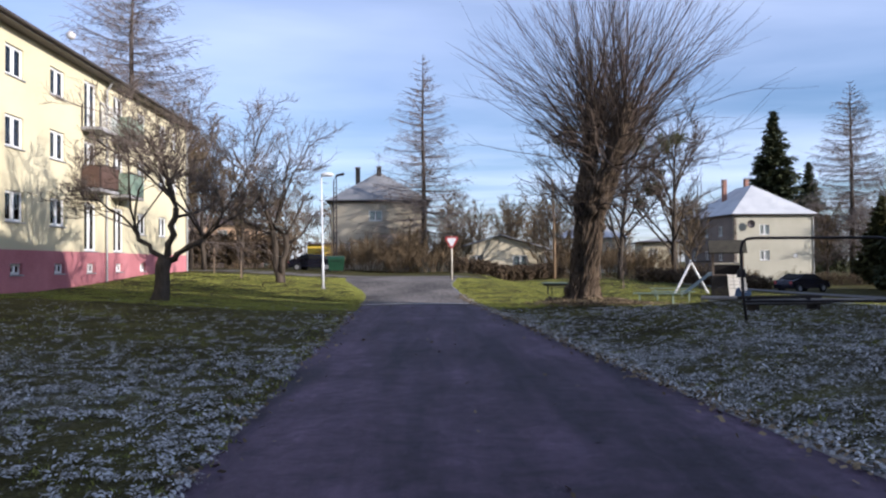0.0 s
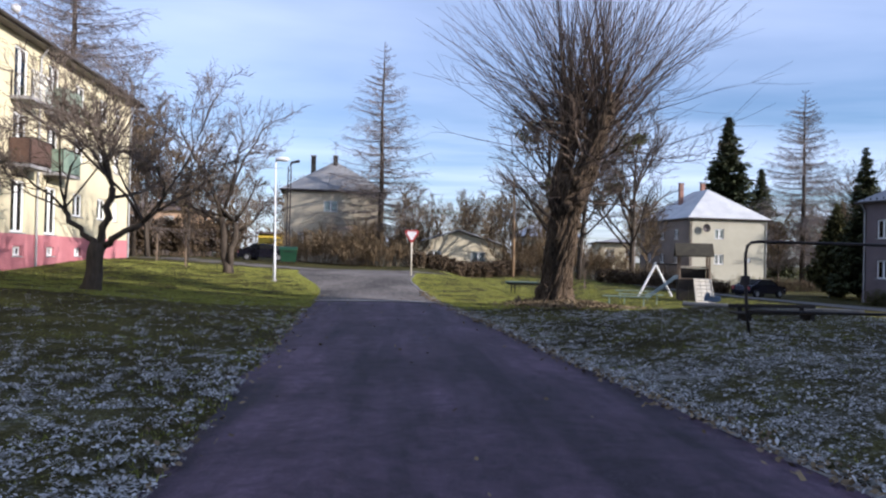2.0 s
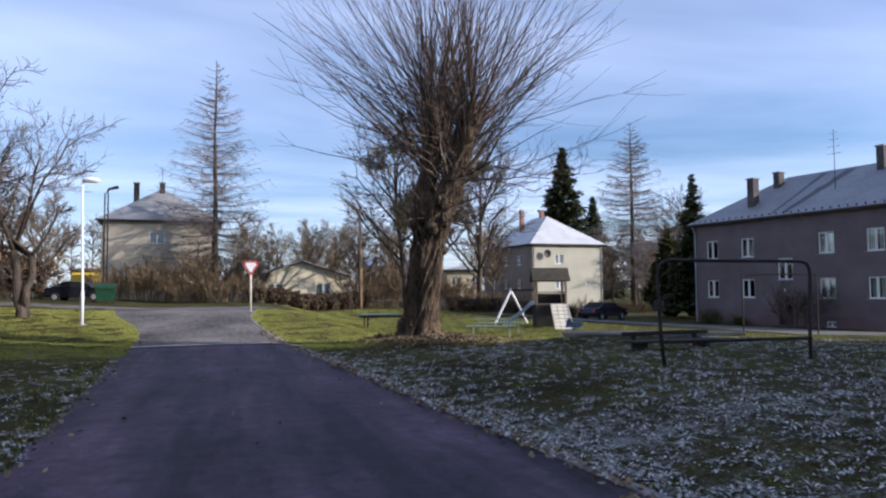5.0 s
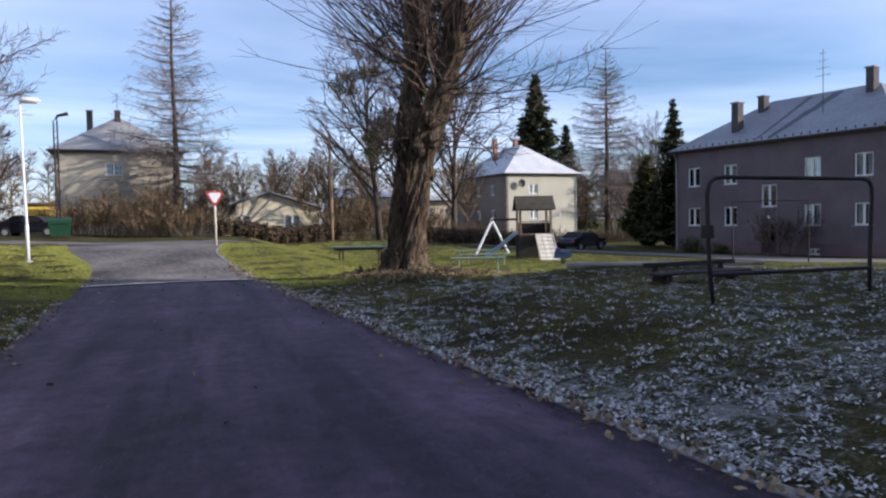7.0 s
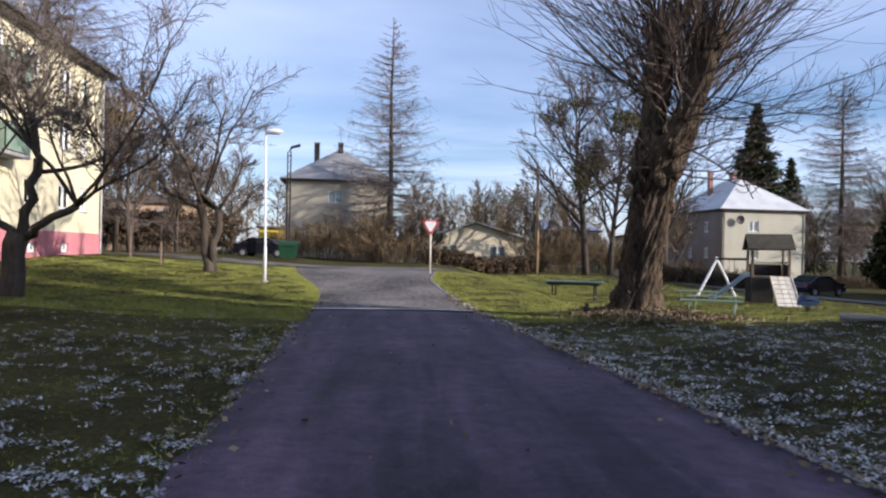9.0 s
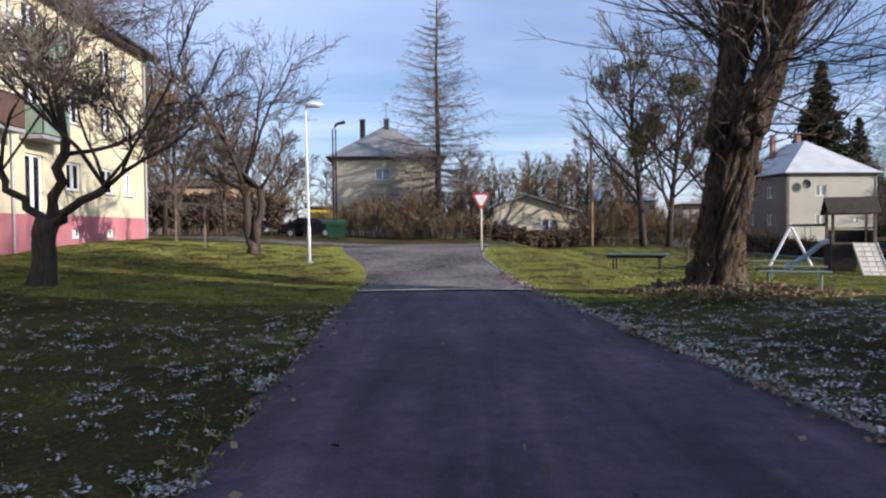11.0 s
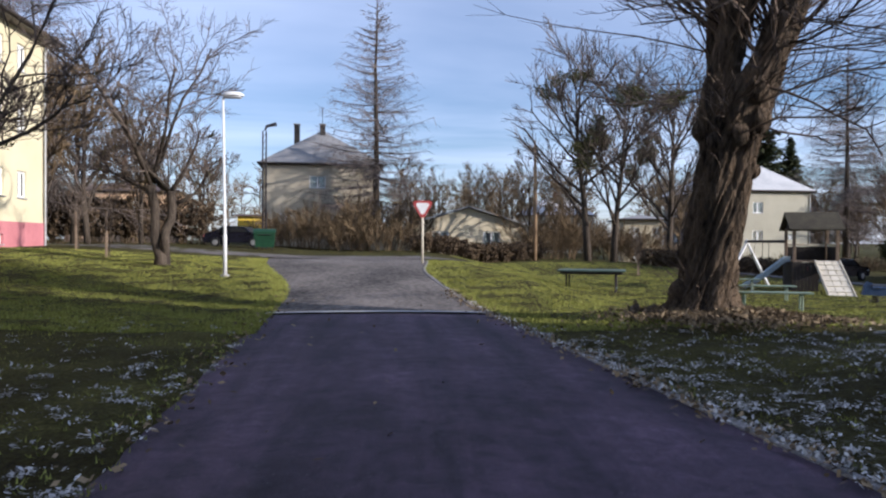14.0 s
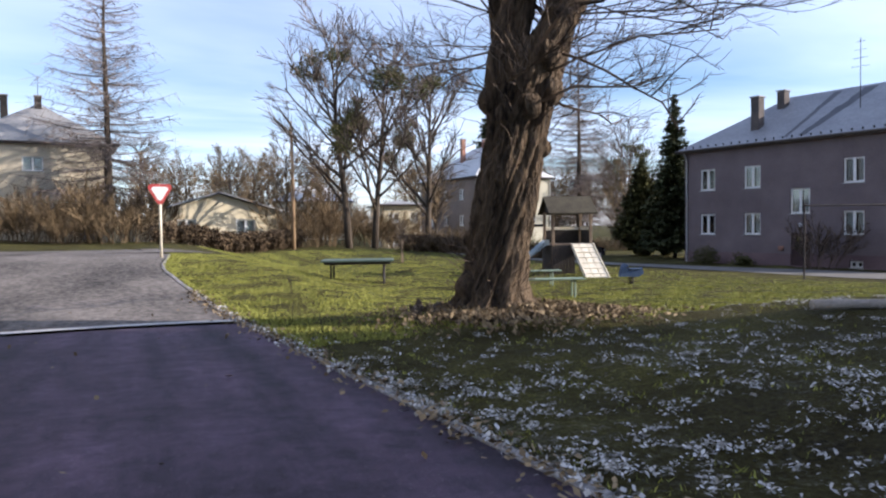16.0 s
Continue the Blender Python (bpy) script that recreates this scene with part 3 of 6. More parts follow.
def roof_fittings(ho, w, d, z, rise, over, gutter_mat):
    """Gutters round the eaves and snow guards along the front slope."""
    g = Mesh()
    o = over + 0.06
    g.tube([(-o, -o, z - 0.06), (w + o, -o, z - 0.06)], [0.07, 0.07], 8)
    part("gutter", g, M[gutter_mat], ho)
    g = Mesh().tube([(-o, -o, z - 0.06), (-o, d + o, z - 0.06)], [0.07, 0.07], 8)
    part("gutter", g, M[gutter_mat], ho)
    g = Mesh().tube([(w + o, -o, z - 0.06), (w + o, d + o, z - 0.06)], [0.07, 0.07], 8)
    part("gutter", g, M[gutter_mat], ho)


def downpipe(ho, x, y, z):
    part("downpipe", Mesh().tube([(x, y - 0.35, z - 0.1), (x, y - 0.08, z - 0.55), (x, y - 0.08, 0.1)], [0.05, 0.05, 0.05], 8), M["zinc"], ho)


def chimney(ho, x, y, z0, z1, sx, sy, mat="chimney"):
    c = part("chimney", Mesh().box(x - sx / 2, x + sx / 2, y - sy / 2, y + sy / 2, z0, z1, chamfer=0.02), M[mat], ho)
    part("cap", Mesh().box(x - sx / 2 - 0.06, x + sx / 2 + 0.06, y - sy / 2 - 0.06, y + sy / 2 + 0.06, z1 + 0.002, z1 + 0.1, chamfer=0.02), M["concrete"], c)


def antenna(ho, x, y, z, h):
    a = Mesh().tube([(x, y, z), (x, y, z + h)], [0.025, 0.02], 5)
    for k in range(4):
        zz0 = z + h * (0.62 + 0.11 * k)
        a.tube([(x - 0.5 + 0.08 * k, y, zz0), (x + 0.5 - 0.08 * k, y, zz0)], [0.012, 0.012], 4)
    part("antenna", a, M["steel_dark"], ho)


def house(m, label, w, d, h, rise, wall, roof, front=(), left=(), right=(), back=(), over=0.45, plinth=0.0, plinth_mat="plinth", hip=None, gutter_mat="gutter", category="house", name="house"):
    ho = thing(name, m, label, category)
    walls = [(pose(0, 0, 0), w, front), (pose(w, 0, 0, 0, 0, 90), d, right), (pose(w, d, 0, 0, 0, 180), w, back), (pose(0, d, 0, 0, 0, -90), d, left)]
    for turn, length, holes in walls:
        rects = [q[:4] for q in holes]
        if plinth:
            low = [(q[0], q[1], q[2], min(q[3], plinth)) for q in rects if q[2] < plinth]
            high = [(q[0], q[1], max(q[2], plinth) - plinth, q[3] - plinth) for q in rects if q[3] > plinth]
            part("plinth", facade(length, plinth, low, 0.35), M[plinth_mat], ho, m=turn @ pose(0, -0.03, -0.0))
            part("wall", facade(length, h - plinth, high), M[wall], ho, m=turn @ pose(0, 0, plinth))
        else:
            part("wall", facade(length, h, rects), M[wall], ho, m=turn)
        for q in holes:
            if len(q) > 4 and q[4] == "door":
                dw, dh = q[1] - q[0], q[3] - q[2]
                dm = Mesh().box(0, dw, 0.14, 0.20, 0, dh, chamfer=0.01)
                dr = part("door", dm, M["door_wood"], ho, "dark brown wooden entrance door", m=turn @ pose(q[0], 0, q[2]))
                for k in (0, 1):
                    part("pane", Mesh().box(dw * (0.18 + 0.36 * k), dw * (0.44 + 0.36 * k), 0.125, 0.138, dh * 0.45, dh * 0.9), M["glass"], dr)
                part("door_handle", Mesh().box(dw * 0.90, dw * 0.95, 0.08, 0.139, dh * 0.42, dh * 0.5, chamfer=0.008), M["zinc"], dr)
            else:
                window(ho, q[0], q[2], q[1] - q[0], q[3] - q[2], turn, curtain=len(q) < 5)
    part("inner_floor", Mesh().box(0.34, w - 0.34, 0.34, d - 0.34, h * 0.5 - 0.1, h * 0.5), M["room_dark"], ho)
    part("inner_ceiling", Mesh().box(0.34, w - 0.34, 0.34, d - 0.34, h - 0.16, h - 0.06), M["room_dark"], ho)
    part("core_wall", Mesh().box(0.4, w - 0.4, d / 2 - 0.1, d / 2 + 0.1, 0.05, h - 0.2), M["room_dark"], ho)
    part("roof", hip_roof(w, d, h + 0.12, rise, over, hip), M[roof], ho)
    part("soffit", Mesh().box(-over + 0.03, w + over - 0.03, -over + 0.03, d + over - 0.03, h - 0.06, h - 0.004), M["gutter"], ho)
    roof_fittings(ho, w, d, h + 0.12, rise, over, gutter_mat)
    return ho


def mirrored(cols, axis):
    return cols + [(2 * axis - b, 2 * axis - a) for a, b in cols]


def block_house():
    """The yellow block of flats beside the lane."""
    Z0 = 0.35
    m = pose(-14.8, 8.6, Z0, 0, 0, 92.06)
    rows = [(3.1, 4.2), (5.75, 6.9), (8.3, 9.4)]
    cols = [(10.2, 11.4), (13.3, 14.5), (16.3, 17.5), (19.4, 20.6), (28.2, 29.4), (31.3, 32.5), (33.6, 34.4)]
    holes = [(a, b, c - Z0, d - Z0) for a, b in cols for c, d in rows]
    doors = [(22.3, 23.5), (25.3, 26.5)]
    floors = [2.15, 4.85, 7.5]
    holes += [(a, b, f - Z0, f + 2.1 - Z0) for a, b in doors for f in floors]
    holes += [(a + 0.1, a + 0.9, 0.85, 1.25, "cellar") for a in (10.4, 13.5, 16.5, 19.6, 22.4, 25.4, 28.4, 31.5)]
    ho = house(m, "long yellow rendered block of flats with a pink plinth", 36.2, 11.5, 9.7, 2.6, "yellow_render", "brown_roof",
               front=holes, right=[(4, 5.2, c - Z0, d - Z0) for c, d in rows], over=0.55, plinth=1.75, plinth_mat="pink_render",
               category="apartment building", name="apartment_building")
    for a, b in doors:
        for i, f in enumerate(floors):
            if i == 0:
                continue
            z = f - Z0
            col = "balcony_brown" if (i == 1 and a < 24) else ("white_paint" if a < 24 else "pale_green")
            slab = part("balcony", Mesh().box(a - 0.35, b + 0.35, -0.85, -0.002, z - 0.16, z - 0.02, chamfer=0.015), M["concrete"], ho)
            for x0 in (a - 0.33, b + 0.29):
                for y0 in (-0.83, -0.08):
                    part("post", Mesh().box(x0, x0 + 0.04, y0, y0 + 0.04, z - 0.02, z + 0.98), M["steel_dark"], slab)
            if col == "white_paint":
                for k in range(13):
                    x0 = a - 0.3 + k * (b - a + 0.55) / 12
                    part("baluster", Mesh().box(x0, x0 + 0.025, -0.83, -0.81, z, z + 0.95), M["white_paint"], slab)
                part("handrail", Mesh().box(a - 0.35, b + 0.35, -0.85, -0.79, z + 0.98, z + 1.03, chamfer=0.01), M["white_paint"], slab)
            else:
                part("parapet", Mesh().box(a - 0.30, b + 0.30, -0.86, -0.835, z + 0.02, z + 0.98), M[col], slab)
                for x0 in (a - 0.36, b + 0.335):
                    part("parapet", Mesh().box(x0, x0 + 0.025, -0.80, -0.06, z + 0.02, z + 0.98), M[col], slab)
                part("handrail", Mesh().box(a - 0.37, b + 0.37, -0.88, -0.82, z + 0.985, z + 1.03, chamfer=0.01), M["steel_dark"], slab)
    for x in (24.4, 36.0):
        downpipe(ho, x, 0, 9.75)
    for x in (12, 20, 30):
        antenna(ho, x, 3.5, 10.6, 2.2)
    for x in (9, 18, 27):
        chimney(ho, x, 5.75, 11.5, 13.3, 0.9, 0.6, "brick")
    return ho


block_house()


def grey_house():
    """The long two-storey house in shade beyond the playground."""
    m = pose(33.1, 51.4, -1.15, 0, 0, -80.1)
    H = 7.25
    up, lo, st = (4.7, 6.05), (1.9, 3.2), (3.1, 4.55)
    cols = mirrored([(1.2, 2.3), (4.35, 5.45)], 7.9)
    holes = [(a, b, *r) for a, b in cols for r in (up, lo)]
    holes += [(7.32, 8.48, *st), (7.35, 8.45, 0.12, 2.0, "door"), (10.7, 11.4, 0.12, 0.5, "cellar")]
    ho = house(m, "grey-brown rendered two-storey house with white windows", 15.8, 11, H, 3.4, "dark_render", "sheet_roof",
               front=holes, left=[(3, 4.2, *up), (3, 4.2, *lo), (7, 8.2, *up), (7, 8.2, *lo)], over=0.36, plinth=0.8, hip=4.0)
    chimney(ho, 4.2, 1.6, 8.2, 10.35, 0.55, 0.6)
    chimney(ho, 4.3, 4.2, 9.4, 10.95, 0.5, 0.6)
    chimney(ho, 11.8, 4.6, 9.6, 11.6, 0.5, 0.6)
    antenna(ho, 10.0, 2.4, 8.7, 4.2)
    # dark wet streaks where the frost has melted off the roof
    slope = 3.4 / 5.86
    at = lambda x, y, lift: (x, y, H + 0.12 + slope * (y + 0.36) + lift)
    for top, low, wide in ((7.3, 7.05, 0.22), (9.3, 8.0, 0.42)):
        rim = []
        for k in range(15):
            y0 = 5.2 - 5.3 * k / 14
            x0 = low + (top - low) * (1 - k / 14)
            q = wide * (1 - 0.45 * k / 14)
            rim.append((x0 - q * (1 + 0.5 * noise.noise((k * 0.9, top, 0))), x0 + q * (1 + 0.5 * noise.noise((k * 0.9, top, 5))), y0))
        me = Mesh()
        for a0, b0, y0 in rim:
            me.v += [at(a0, y0, 0.006), at(b0, y0, 0.006)]
        me.f = [(2 * k, 2 * k + 2, 2 * k + 3, 2 * k + 1) for k in range(14)]
        part("wet_streak", me, M["wet_roof"], ho, "dark wet streak on the frosted roof")
    downpipe(ho, 0.2, 0, H)
    part("house_lamp", Mesh().box(7.85, 8.05, -0.12, -0.004, 2.35, 2.55, chamfer=0.03), M["lamp_white"], ho)
    part("letter_box", Mesh().box(9.05, 9.3, -0.14, -0.035, 0.9, 1.3, chamfer=0.01), M["steel_dark"], ho)
    part("letter_box", Mesh().box(6.65, 6.95, -0.14, -0.035, 1.0, 1.25, chamfer=0.01), M["brick"], ho)
    # snow guards along the slope above the eaves
    for k in range(28):
        x = 0.2 + k * 0.56
        part("snow_guard", Mesh().box(x, x + 0.08, -0.20, -0.16, H + 0.18, H + 0.34), M["steel_dark"], ho)
    return ho


grey_house()


def pale_house(m, label, windows, chims, d=14.0, w=10.0, H=8.0, wall="pale_render", roof="frost_roof", rise=4.0, left=()):
    ho = house(m, label, w, d, H, rise, wall, roof, front=windows, left=left, over=0.4, plinth=0.0)
    for x, y, z0, z1, mat in chims:
        chimney(ho, x, y, z0, z1, 0.5, 0.5, mat)
    downpipe(ho, w - 0.1, 0, H)
    return ho


wh = pale_house(pose(34.5, 85.6, -1.1, 0, 0, 5), "pale two-storey house with a frosted hipped roof",
                [(3.2, 4.4, 5.65, 6.85), (3.2, 4.4, 2.6, 3.8), (7.4, 7.9, 2.9, 3.4, "small")], [(2.6, 7.5, 10.2, 13.0, "brick"), (5.2, 6.8, 11.2, 13.0, "brick")],
                left=[(2.5, 3.6, 5.6, 6.8), (6.2, 7.3, 5.6, 6.8), (10, 11.1, 5.6, 6.8), (2.5, 3.6, 2.6, 3.8), (6.2, 7.3, 2.6, 3.8), (10, 11.1, 2.6, 3.8)])
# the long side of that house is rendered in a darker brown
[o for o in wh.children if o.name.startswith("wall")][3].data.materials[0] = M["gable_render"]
dish = Mesh()
for k in range(16):
    w0, w1 = 2 * math.pi * k / 16, 2 * math.pi * (k + 1) / 16
    dish.add([(0, 0.12, 0), (0.5 * math.cos(w0), 0, 0.5 * math.sin(w0)), (0.5 * math.cos(w1), 0, 0.5 * math.sin(w1))], [(0, 2, 1)])
dish.tube([(0, 0.12, 0), (0, 0.5, -0.1)], [0.04, 0.04], 6)
part("satellite_dish", dish, M["steel_dark"], wh, m=pose(1.9, -0.5, 6.9))

fh = pale_house(pose(-11.75, 74.7, 0.55, 0, 0, 5), "grey-beige villa with a slate hipped roof and two chimneys",
                [(3.9, 5.3, 5.4, 6.5), (1.4, 2.4, 2.0, 3.2), (6.6, 7.8, 2.0, 3.2)], [(2.7, 3.6, 9.0, 11.4, "soot"), (5.0, 4.4, 10.0, 11.6, "soot")],
                d=10.5, H=7.45, wall="grey_render", roof="slate_roof", rise=3.6)
antenna(fh, 5.0, 5.0, 11.2, 2.2)
part("bay_window", Mesh().box(7.6, 8.6, -0.3, -0.004, 0.2, 0.9, chamfer=0.02), M["concrete"], fh)


def low_house():
    m = pose(1.2, 69, 0.2, 0, 0, 2)
    ho = thing("bungalow", m, "low cream bungalow with a shallow dark gable roof", "house")
    w, d, h = 8.4, 9, 2.6
    part("wall", facade(w, h, [(1.2, 2.6, 0.9, 2.0), (5.4, 6.8, 0.9, 2.0)]), M["cream_render"], ho)
    part("wall", facade(d, h, []), M["cream_render"], ho, m=pose(w, 0, 0, 0, 0, 90))
    part("wall", facade(d, h, []), M["cream_render"], ho, m=pose(0, d, 0, 0, 0, -90))
    part("wall", facade(w, h, []), M["cream_render"], ho, m=pose(w, d, 0, 0, 0, 180))
    for y in (0, d - 0.02):
        part("gable", Mesh().add([(0, y, h), (w, y, h), (w / 2, y, h + 1.25), (0, y + 0.02, h), (w, y + 0.02, h), (w / 2, y + 0.02, h + 1.25)], [(0, 1, 2), (5, 4, 3)]), M["cream_render"], ho)
    for s in (0, 1):
        x0, x1 = (-0.4, w / 2) if s == 0 else (w + 0.4, w / 2)
        z0, z1 = h - 0.06, h + 1.32
        part("roof", Mesh().add([(x0, -0.5, z0), (x1, -0.5, z1), (x1, d + 0.4, z1), (x0, d + 0.4, z0), (x0, -0.5, z0 + 0.12), (x1, -0.5, z1 + 0.12), (x1, d + 0.4, z1 + 0.12), (x0, d + 0.4, z0 + 0.12)],
                                [(0, 1, 2, 3), (7, 6, 5, 4), (0, 4, 5, 1), (1, 5, 6, 2), (2, 6, 7, 3), (3, 7, 4, 0)]), M["slate_roof"], ho)
    for u in (1.2, 5.4):
        window(ho, u, 0.9, 1.4, 1.1, pose(0, 0, 0))
    part("annexe", Mesh().box(-3.6, -0.1, 1.0, 6, 0, 2.1, chamfer=0.03), M["cream_render"], ho)
    part("annexe_roof", Mesh().box(-3.9, -0.06, 0.7, 6.3, 2.105, 2.3, chamfer=0.02), M["brown_roof"], ho)


low_house()
pale_house(pose(24.2, 87.5, -1.5, 0, 0, -8), "cream house with balconies behind bare trees",
           [(0.6, 1.7, 3.4, 4.5), (3.0, 4.1, 3.4, 4.5), (0.6, 1.7, 0.9, 2.0), (3.0, 4.1, 0.9, 2.0)], [], w=4.2, d=8, H=5.3, wall="cream_render", roof="slate_roof", rise=0.5)
pale_house(pose(20, 128, -0.4, 0, 0, -12), "distant grey house with a snowy roof",
           [(1.5, 2.7, 3.8, 5.0), (5, 6.2, 3.8, 5.0), (8.5, 9.7, 3.8, 5.0)], [(6, 4, 7.5, 10.0, "brick")], w=12, d=9, H=6.0, wall="pale_render", roof="frost_roof", rise=3.0)
pale_house(pose(-34, 88, 1.0, 0, 0, 10), "distant house with an orange rendered wall",
           [(2, 3.2, 3.6, 4.8), (6, 7.2, 3.6, 4.8)], [(5, 4, 7, 9.5, "brick")], w=11, d=9, H=5.4, wall="orange_render", roof="brown_roof", rise=1.2)
# unseen blocks added behind the walk, placed so their shadow lies over the lane
for x0, y0, hh, length in ((13.7, 1.8, 14.4, 22), (34.65, -5.0, 11.7, 27), (9.7, -10.2, 14.0, 46)):
    house(pose(x0, y0, 0.0, 0, 0, -18), "long rendered block of flats, unseen, added to shade the lane", length, 11.5, hh, 0.7, "grey_render", "brown_roof",
          back=[(3 + 4 * k, 4.2 + 4 * k, z, z + 1.2) for k in range(int(length / 4.4)) for z in (1.4, 4.2, 6.9, 9.6, 12.2) if z < hh - 1.6], over=0.5, category="apartment building", name="apartment_building")


# ---- trees ----
def bent(rng, p, d, length, n, wander, lift=0.0):
    """A wandering line of n + 1 points from p along d."""
    pts, d = [p.copy()], d.normalized()
    for _ in range(n):
        d = (d + Vector((rng.gauss(0, wander), rng.gauss(0, wander), rng.gauss(0, wander) + lift))).normalized()
        pts.append(pts[-1] + d * length / n)
    return pts


def taper(r0, r1, n):
    return [r0 + (r1 - r0) * i / n for i in range(n + 1)]


def side_dir(rng, d, spread):
    a = Vector((rng.gauss(0, 1), rng.gauss(0, 1), rng.gauss(0, 1)))
    a = (a - d * a.dot(d)).normalized()
    return (d * math.cos(spread) + a * math.sin(spread)).normalized()


def grow(rng, wood, twigs, p, d, length, r, level, top, kids, spread, wander, lift, shrink, thin=0.004):
    n = 5 if level < top else 3
    pts = bent(rng, p, d, length, n, wander, lift)
    target, sides = (wood, 7 if level == 0 else 5) if r > 0.035 else (twigs, 3)
    target.tube(pts, taper(r, max(thin, r * 0.45), n), sides, cap=r > 0.035)
    if level == top:
        return
    for k in range(kids[level]):
        t = 0.25 + 0.75 * (k + rng.random()) / kids[level]
        i = min(n - 1, int(t * n))
        q = pts[i].lerp(pts[i + 1], t * n - i)
        dd = (pts[i + 1] - pts[i]).normalized()
        way = side_dir(rng, dd, spread * rng.uniform(0.6, 1.3))
        way.z = way.z if way.z > -0.12 else -0.5 * way.z
        grow(rng, wood, twigs, q, way, length * shrink * rng.uniform(0.6, 1.25) * (1.15 - 0.4 * t), max(thin * 1.5, r * 0.42 * rng.uniform(0.7, 1.2)), level + 1, top, kids, spread, wander, lift, shrink, thin)


def tree(m, label, wood, twigs, bark="bark", twig="twig", extra=(), category="tree", group=""):
    t = thing("tree", m, label, category, group)
    part("trunk", wood, M[bark], t, smooth=True)
    part("crown", twigs, M[twig], t)
    for name, me, mat, lab in extra:
        tagged(part(name, me, M[mat], t, lab), kind="stuff")
    return t


def clumps(rng, me, centre, r, count, size, flat=1.0):
    """Small leaf-like blades strewn through a ball."""
    for _ in range(count):
        a = Vector((rng.gauss(0, 1), rng.gauss(0, 1), rng.gauss(0, 1))).normalized() * r * rng.random() ** 0.4
        a.z *= flat
        c = centre + a
        u = Vector((rng.gauss(0, 1), rng.gauss(0, 1), rng.gauss(0, 1))).normalized() * size * rng.uniform(0.6, 1.4)
        v = u.cross(Vector((rng.gauss(0, 1), rng.gauss(0, 1), rng.gauss(0, 1)))).normalized() * size * 0.5
        me.add([c - u, c + v, c + u, c - v], [(0, 1, 2, 3)])


def bole(pts, radii, sides, twist, depth, seed):
    """A thick stem along a line of points, with twisted strands of furrowed bark broken into plates."""
    me = Mesh()
    pts = [Vector(p) for p in pts]
    run = 0.0
    for i, p in enumerate(pts):
        run += (p - pts[i - 1]).length if i else 0.0
        for j in range(sides):
            w = 2 * math.pi * j / sides
            tw = w - twist * run
            cx, sx = math.cos(tw), math.sin(tw)
            strand = noise.noise((cx * 5.2, sx * 5.2, run * 0.75 + seed))
            plate = noise.noise((cx * 9.5, sx * 9.5, run * 2.3 + seed))
            lobe = noise.noise((cx * 1.3, sx * 1.3, run * 0.5 + seed * 3))
            crack = abs(noise.noise((cx * 7, sx * 7, run * 1.1 + seed + 40)))
            rr = radii[i] * (1 + depth * (1.1 * strand + 0.6 * plate - 0.9 * max(0.0, 0.16 - crack) / 0.16) + 0.20 * lobe)
            me.v.append((p.x + rr * math.cos(w), p.y + rr * math.sin(w), p.z))
    for i in range(len(pts) - 1):
        for j in range(sides):
            q = (j + 1) % sides
            me.f.append((i * sides + j, i * sides + q, (i + 1) * sides + q, (i + 1) * sides + j))
    me.f.append(tuple((len(pts) - 1) * sides + j for j in range(sides)))
    return me


def through_points(keys, n):
    """n + 1 values spread evenly along straight runs between the keyed rows."""
    return [tuple(np.interp(keys[0][0] + (keys[-1][0] - keys[0][0]) * k / n, [q[0] for q in keys], [q[i] for q in keys]) for i in range(len(keys[0]))) for k in range(n + 1)]


